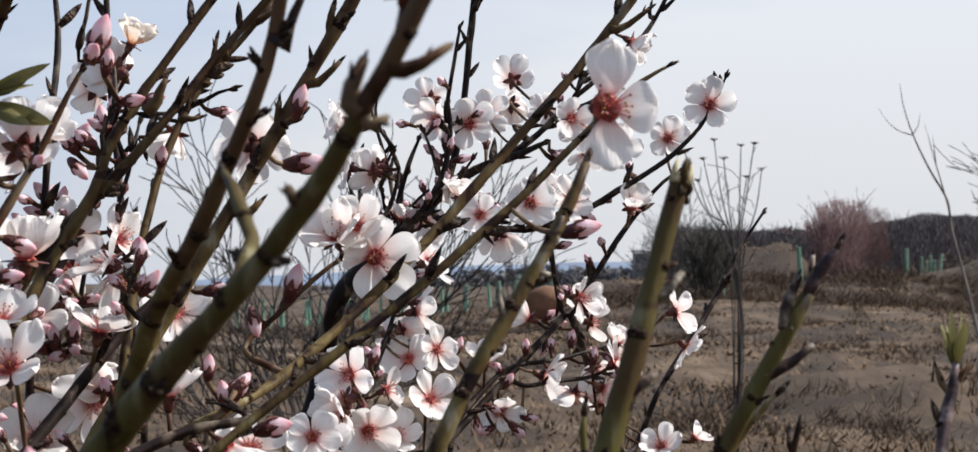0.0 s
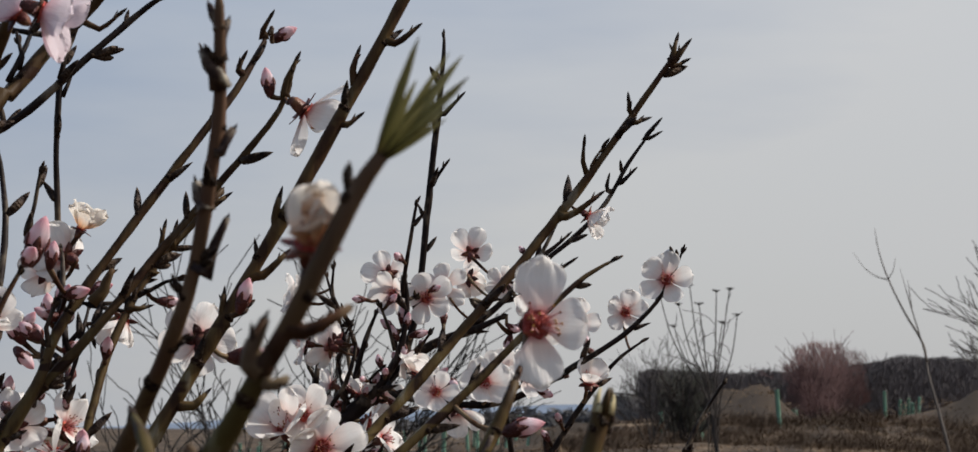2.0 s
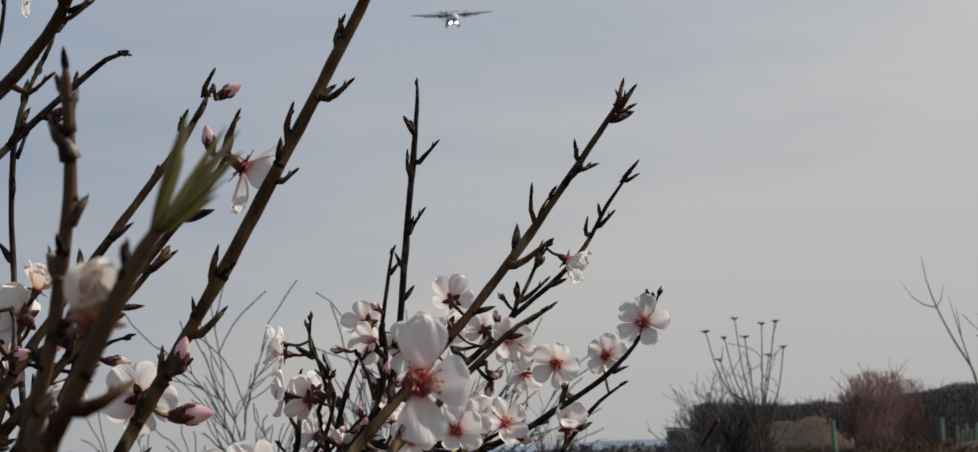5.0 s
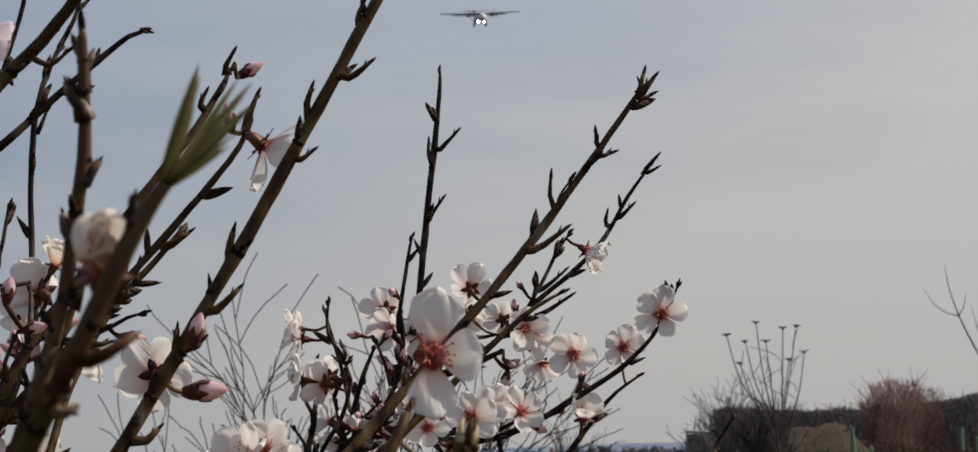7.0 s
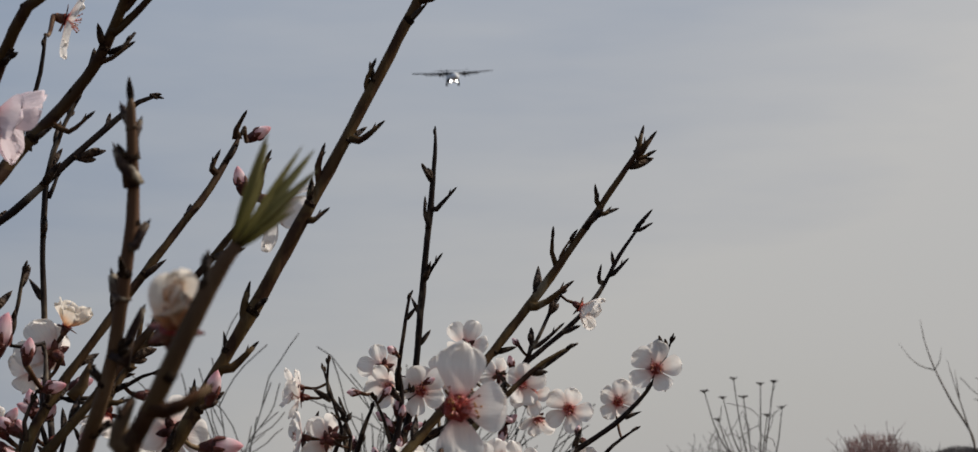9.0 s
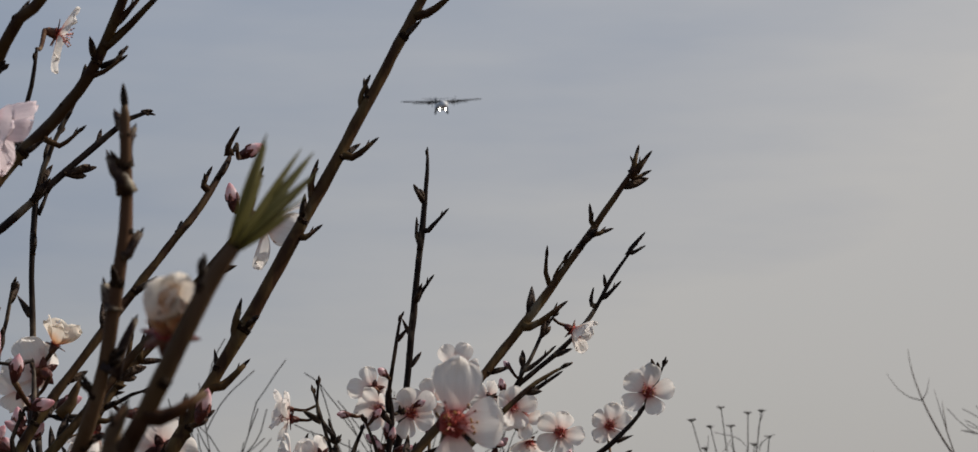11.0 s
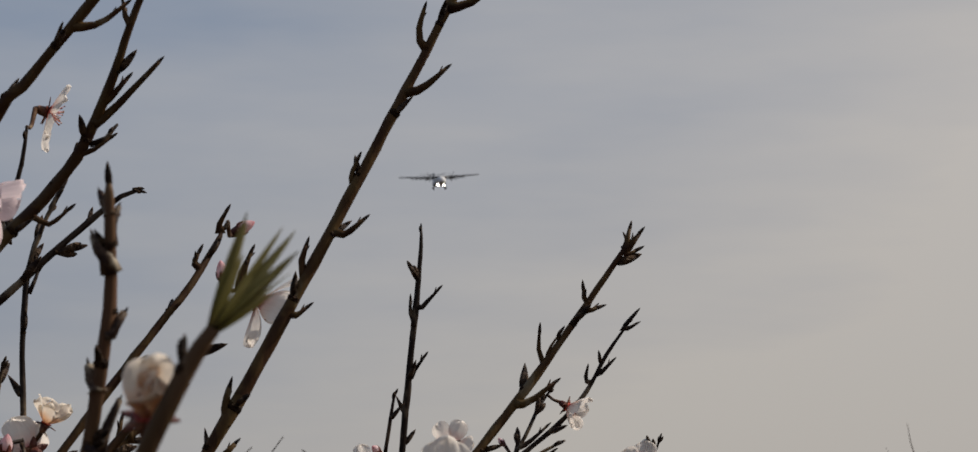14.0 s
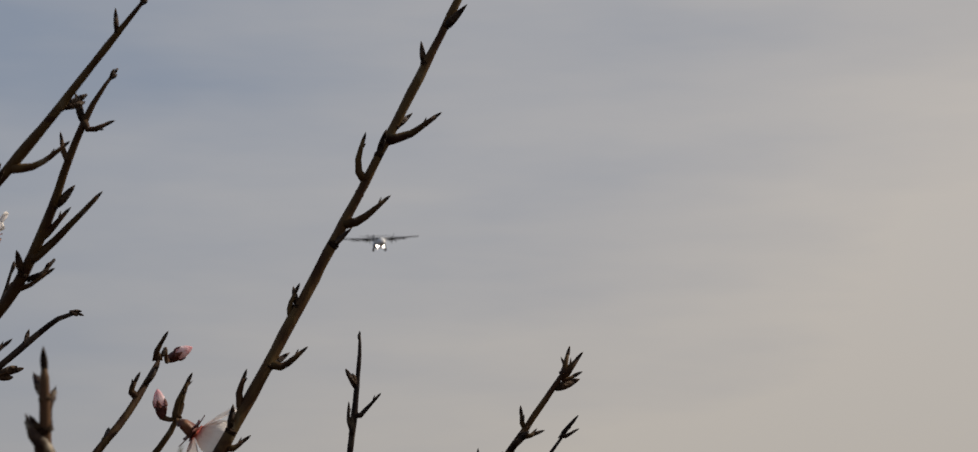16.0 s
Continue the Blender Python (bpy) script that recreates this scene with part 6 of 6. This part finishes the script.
flower((-0.2360, 0.9519, 1.2132), (-0.77, -0.51, -0.38), 0.0160, "11111", "x")
flower((-0.1771, 1.0212, 1.2268), (-0.23, -0.57, -0.79), 0.0150, "11110", "x")
flower((-0.1762, 1.0223, 1.1467), (0.34, -0.91, 0.23), 0.0170, "11111", "x")
flower((-0.2019, 1.0221, 1.1788), (0.82, -0.41, 0.41), 0.0160, "11110", "x")
flower((-0.2207, 1.0025, 1.1660), (-0.62, -0.74, -0.25), 0.0150, "11110", "x")
flower((-0.1399, 1.0028, 1.0870), (0.23, -0.79, 0.57), 0.0170, "11111", "x")
flower((-0.0249, 1.3318, 1.0824), (0.12, -0.70, -0.70), 0.0146, "11111", "x")
flower((-0.0616, 1.3016, 1.1199), (0.52, -0.83, 0.21), 0.0137, "11111", "x")
flower((0.0810, 1.4512, 1.0535), (-0.23, -0.69, 0.69), 0.0155, "11111", "x")
flower((0.1029, 1.4509, 1.0597), (0.67, -0.33, 0.67), 0.0146, "01100", "x")
flower((-0.2147, 0.9034, 1.0983), (0.12, -0.70, 0.70), 0.0180, "11111", "x")
flower((-0.1259, 1.2029, 1.0769), (0.21, -0.93, 0.31), 0.0146, "11111", "x")
flower((-0.2017, 1.0508, 1.2702), (0.44, -0.11, 0.89), 0.0130, "11111", "old")
flower((-0.0374, 1.3003, 1.1972), (-0.21, -0.95, 0.21), 0.0137, "11111", "x")
flower((-0.0842, 1.3316, 1.1368), (0.25, -0.89, -0.38), 0.0127, "11110", "x")
flower((-0.1557, 0.6820, 1.3088), (0.92, 0.12, -0.34), 0.0165, "11111", "pink")
flower((-0.1663, 0.6972, 1.3108), (-0.62, -0.62, 0.49), 0.0150, "11111", "pink")
flower((-0.1832, 0.9403, 1.3947), (0.94, 0.15, -0.30), 0.0155, "11111", "x")
flower((0.0560, 1.4096, 1.3086), (0.83, -0.21, -0.52), 0.0155, "11111", "x")
flower((-0.0913, 0.9305, 1.3111), (0.76, 0.20, -0.61), 0.0200, "11111", "x")
flower((0.0476, 1.3885, 1.2430), (-0.20, -0.98, -0.10), 0.0155, "11111", "x")
flower((-0.0077, 1.3278, 1.2063), (0.10, -0.99, 0.05), 0.0150, "11111", "x")
flower((0.0160, 1.3381, 1.2071), (0.46, -0.81, 0.35), 0.0146, "11111", "x")
flower((0.0247, 1.3942, 1.2528), (-0.33, -0.88, 0.33), 0.0146, "11111", "x")
flower((0.0287, 1.4058, 1.2379), (0.12, -0.58, -0.81), 0.0127, "11110", "x")
flower((-0.1232, 1.4318, 1.2535), (-0.97, -0.24, 0.10), 0.0164, "11111", "x")
flower((-0.0983, 1.3644, 1.2271), (-0.75, 0.65, 0.11), 0.0164, "11111", "x")
flower((0.0042, 1.4228, 1.2657), (-0.34, 0.91, 0.23), 0.0127, "11111", "x")
flower((-0.0552, 0.3810, 1.2184), (0.10, -0.55, 0.83), 0.0128, "11111", "wilt")
flower((-0.0913, 0.9529, 1.1855), (-0.10, -0.87, 0.48), 0.0145, "11111", "x")
flower((-0.1095, 1.2623, 1.1071), (-0.53, -0.84, 0.11), 0.0182, "11111", "x")
flower((-0.1140, 1.2526, 1.0869), (-0.72, -0.62, -0.31), 0.0191, "11111", "x")
flower((-0.0988, 1.2626, 1.0759), (0.31, -0.93, -0.21), 0.0182, "11111", "x")
flower((-0.1205, 1.2229, 1.0703), (0.10, -0.91, 0.40), 0.0173, "11111", "x")
flower((-0.0646, 1.2821, 1.0924), (0.42, -0.74, 0.53), 0.0164, "11111", "x")
flower((-0.0834, 1.2725, 1.0719), (0.10, -0.80, 0.60), 0.0164, "11111", "x")
flower((-0.2070, 1.0485, 1.2568), (-0.69, 0.69, 0.23), 0.0180, "11111", "x")
bud((-0.1682, 0.7538, 1.2437), (0.34, -0.19, 0.91), 0.0175)
bud((-0.1106, 0.8804, 1.2320), (0.28, -0.19, 0.94), 0.0140)
bud((-0.1090, 0.8957, 1.2092), (0.98, -0.20, 0.05), 0.0190)
bud((-0.1052, 0.9937, 1.3531), (0.88, -0.18, 0.44), 0.0130)
bud((-0.1081, 0.9488, 1.3253), (-0.19, -0.19, 0.96), 0.0130)
bud((-0.0044, 0.8101, 1.1831), (0.97, -0.10, 0.24), 0.0150)
bud((-0.1816, 0.9810, 1.2395), (0.94, -0.19, 0.28), 0.0130)
bud((-0.2036, 0.9814, 1.2311), (-0.10, -0.20, 0.98), 0.0140)
bud((-0.1984, 0.9318, 1.1935), (0.37, -0.18, 0.91), 0.0120)
bud((-0.1736, 0.9221, 1.1606), (0.59, -0.20, 0.78), 0.0130)
bud((-0.1468, 0.9319, 1.1582), (0.97, -0.19, 0.15), 0.0140)
bud((-0.1168, 0.9415, 1.1610), (0.28, -0.19, 0.94), 0.0170)
bud((-0.1318, 0.9319, 1.1455), (0.24, -0.24, -0.94), 0.0130)
bud((-0.1469, 0.9023, 1.1276), (0.10, -0.20, 0.98), 0.0120)
bud((-0.1336, 0.8823, 1.1202), (0.59, -0.20, 0.78), 0.0160)
bud((-0.1384, 0.8823, 1.1178), (-0.19, -0.19, 0.96), 0.0130)
bud((-0.1172, 0.8623, 1.1074), (0.95, -0.19, 0.24), 0.0170)
bud((0.0046, 1.3710, 1.1216), (0.98, -0.20, 0.05), 0.0130)
bud((0.0056, 1.3807, 1.1383), (0.74, -0.21, 0.64), 0.0120)
bud((0.0113, 1.3808, 1.1335), (0.98, -0.20, 0.10), 0.0110)
bud((-0.0491, 1.3115, 1.1214), (0.31, -0.21, 0.93), 0.0120)
bud((-0.1035, 1.2822, 1.1061), (0.10, -0.20, 0.98), 0.0130)
bud((-0.0966, 1.2820, 1.1168), (0.40, -0.20, 0.90), 0.0130)
bud((-0.1100, 1.2724, 1.0996), (-0.74, -0.21, 0.64), 0.0130)
bud((-0.1011, 1.2725, 1.0857), (0.34, -0.23, -0.91), 0.0150)
bud((-0.1071, 1.2822, 1.1114), (-0.59, -0.20, 0.78), 0.0110)
bud((-0.0584, 1.3798, 1.2441), (0.10, -0.31, 0.94), 0.0130)
bud((-0.0678, 1.3800, 1.2383), (-0.79, -0.23, 0.57), 0.0120)
bud((-0.0487, 1.3799, 1.2328), (0.95, -0.21, 0.21), 0.0120)
bud((-0.0351, 1.3801, 1.2082), (0.69, -0.23, 0.69), 0.0130)
bud((-0.2145, 0.9328, 1.1382), (-0.19, -0.19, 0.96), 0.0140)
bud((-0.2060, 0.9327, 1.1396), (0.10, -0.20, 0.98), 0.0140)
bud((-0.2055, 0.9328, 1.1337), (0.41, -0.82, -0.41), 0.0120)
bud((-0.2118, 0.9329, 1.1305), (-0.74, -0.62, -0.25), 0.0120)
bud((-0.2209, 0.9329, 1.1356), (-0.74, -0.21, 0.64), 0.0130)
bud((-0.2119, 0.9718, 1.2090), (0.67, -0.33, -0.67), 0.0130)
bud((-0.2160, 0.9716, 1.2197), (-0.60, -0.36, 0.72), 0.0130)
bud((-0.2107, 0.9715, 1.2237), (0.55, -0.33, 0.77), 0.0120)
bud((-0.2265, 0.9720, 1.1982), (-0.60, -0.36, 0.72), 0.0130)
bud((-0.2184, 0.9720, 1.1956), (0.21, -0.31, 0.93), 0.0120)
bud((-0.2253, 0.9522, 1.1898), (-0.89, -0.38, 0.25), 0.0120)
bud((-0.2246, 0.9019, 1.2061), (0.46, -0.57, 0.68), 0.0120)
bud((-0.1938, 0.9328, 1.1205), (0.55, -0.33, 0.77), 0.0130)
bud((-0.1356, 0.6220, 1.1362), (0.21, -0.31, 0.93), 0.0090)
bud((-0.0138, 1.3319, 1.0716), (0.74, -0.21, -0.64), 0.0140)
bud((-0.0066, 1.3317, 1.0790), (0.97, -0.22, -0.11), 0.0120)
bud((-0.0321, 1.3321, 1.0714), (-0.89, -0.25, -0.38), 0.0120)
bud((-0.0196, 1.3315, 1.1008), (0.46, -0.35, 0.81), 0.0120)
bud((-0.0252, 1.3315, 1.1081), (-0.55, -0.33, 0.77), 0.0110)
bud((-0.0283, 1.3478, 1.2028), (0.55, -0.77, -0.33), 0.0140)
bud((0.0121, 1.3955, 1.2375), (0.66, -0.53, 0.53), 0.0110)
bud((0.0064, 1.3963, 1.2280), (-0.23, -0.34, -0.91), 0.0130)
bud((-0.0558, 1.3739, 1.2405), (0.22, -0.44, 0.87), 0.0110)
bud((-0.0633, 1.3745, 1.2330), (-0.41, -0.41, 0.82), 0.0110)
bud((-0.0577, 1.3755, 1.2236), (0.12, -0.49, -0.86), 0.0110)
bud((-0.1883, 0.8986, 1.2487), (0.21, -0.31, 0.93), 0.0130)
bud((-0.2015, 1.0000, 1.2370), (0.10, -0.29, 0.95), 0.0120)
bud((-0.2039, 0.9807, 1.2281), (-0.81, -0.46, 0.35), 0.0130)
bud((-0.1958, 0.9809, 1.2268), (0.62, -0.49, 0.62), 0.0130)

leaves((-0.0430, 0.3719, 1.2326), (0.60, -0.05, 0.85), 0.025, 14, 0.5, 0.72)
limb("twig", BROWN, False, [(-0.2230, 0.8000, 1.2042, 0.0016), (-0.2002, 0.7400, 1.2248, 0.0012)])
leaves((-0.2002, 0.7400, 1.2248), (1.0, -0.1, 0.35), 0.024, 4, 0.30, 2.6)
leaves((-0.2001, 0.7400, 1.2199), (1.0, -0.1, -0.3), 0.022, 3, 0.3, 2.4)
leaves((0.0935, 0.640, 1.145), (0.05, 0.0, 1.0), 0.0165, 8, 0.42, 1.5)
leaves((0.0035, 0.512, 1.186), (0.15, 0.0, 1.0), 0.007, 5, 0.35)


def dry_fruit():
    """A withered almond left on the branch."""
    bm = bmesh.new()
    bmesh.ops.create_icosphere(bm, subdivisions=3, radius=1.0)
    for v in bm.verts:
        v.co *= 1 + 0.06 * noise.noise(v.co * 3)
        v.co = Vector((v.co.x * 0.0135, v.co.y * 0.008, v.co.z * 0.010 * (1 - 0.15 * v.co.x)))
    ob = part("dry_fruit", bm, HUSK, tree, "withered brown almond husk")
    ob.matrix_basis = Matrix.LocRotScale(Vector((0.004, 1.391, 1.146)) - BASE, Euler((0, radians(-20), 0)), None)


dry_fruit()


def side_twigs(n, inside, seed):
    """Short dark side twigs with buds, crowding one part of the crown."""
    r2 = random.Random(seed)
    spots = [q for q in SAMPLES if inside(q[0])]
    for k in range(n):
        p, rad, ob, t = r2.choice(spots)
        d = (t + Vector((r2.gauss(0, 0.45), r2.gauss(0, 0.3), r2.uniform(0.2, 0.9)))).normalized()
        e = r2.uniform(0.018, 0.045)
        bow = Vector((r2.gauss(0, 0.12), 0, 0)) * e
        limb("twig", DARK, False, [(*(p + d * 0.005), 0.0015), (*(p + d * e * 0.5 + bow), 0.0012), (*(p + d * e), 0.0007)])


side_twigs(18, lambda p: -0.13 < p.x < 0.03 and p.y > 1.25 and 1.13 < p.z < 1.24, 61)
side_twigs(9, lambda p: p.x < -0.13 and 0.75 < p.y < 1.1 and 1.29 < p.z < 1.42, 63)
side_twigs(12, lambda p: p.x < -0.15 and 0.85 < p.y < 1.1 and 1.12 < p.z < 1.25, 62)


def scatter(n_buds, n_flowers, inside, seed):
    """More blossom and buds on short stalks along the branches of one part of the crown."""
    r2 = random.Random(seed)
    spots = [s for s in SAMPLES if inside(s[0])]
    for k in range(n_buds + n_flowers):
        p, rad, ob, t = r2.choice(spots if k < n_buds else [q for q in spots if q[0].z < 1.2] or spots)
        side = (t.orthogonal() * r2.uniform(-1, 1) + t.cross(t.orthogonal()) * r2.uniform(-1, 1)).normalized()
        d = (side + t * r2.uniform(0.0, 0.7) + Vector((0, -0.3 if k < n_buds else 0.35, 0.2))).normalized()
        if k < n_buds:
            bud(p + d * (rad + r2.uniform(0.006, 0.014)), d, r2.uniform(0.008, 0.0125))
        else:
            flower(p + d * (rad + r2.uniform(0.009, 0.016)), d, r2.uniform(0.014, 0.018), r2.choice(("11111", "11111", "11011")), "x")


scatter(85, 16, lambda p: p.x < -0.13 and 0.7 < p.y < 1.15 and 1.09 < p.z < 1.235, 51)
scatter(34, 18, lambda p: -0.10 < p.x < 0.06 and p.y > 1.2 and 1.08 < p.z < 1.19, 52)
scatter(26, 9, lambda p: -0.09 < p.x < 0.07 and p.y > 1.2 and 1.19 < p.z < 1.28, 53)
scatter(24, 0, lambda p: p.x < -0.10 and p.y < 1.2 and 1.07 < p.z < 1.12, 54)


def cut_end():
    """Torn splinters and a dark rim where the thick stem was cut."""
    top, axis = Vector((0.0036, 0.5121, 1.1918)), Vector((0.17, 0.1, 0.98)).normalized()
    stem = min(SAMPLES, key=lambda q: (q[0] - top).length)[2]
    r2 = random.Random(8)
    u = axis.orthogonal().normalized()
    w = axis.cross(u)
    for k in range(9):
        a = 0.7 * k + r2.uniform(-0.2, 0.2)
        side = u * math.cos(a) + w * math.sin(a)
        p = top + side * 0.0019 - axis * 0.002
        h = r2.uniform(0.002, 0.0065)
        pts = [Vector((*(p - BASE), 0.0009)), Vector((*(p + axis * h * 0.6 - BASE), 0.0007)), Vector((*(p + axis * h + side * r2.uniform(-0.0005, 0.0007) - BASE), 0.0002))]
        v, f = tube(pts, 5, 0.3, k)
        child("splinter", mesh_of("splinter", v, f, CUT if k % 3 else GREEN), stem)
    for k in range(7):
        a = r2.uniform(0, 6.28)
        side = u * math.cos(a) + w * math.sin(a)
        child("bud_scar", SCAR_ME, stem, facing(top - BASE - axis * r2.uniform(0.002, 0.008) + side * 0.0017, side, 0, r2.uniform(0.0012, 0.0022)))


cut_end()
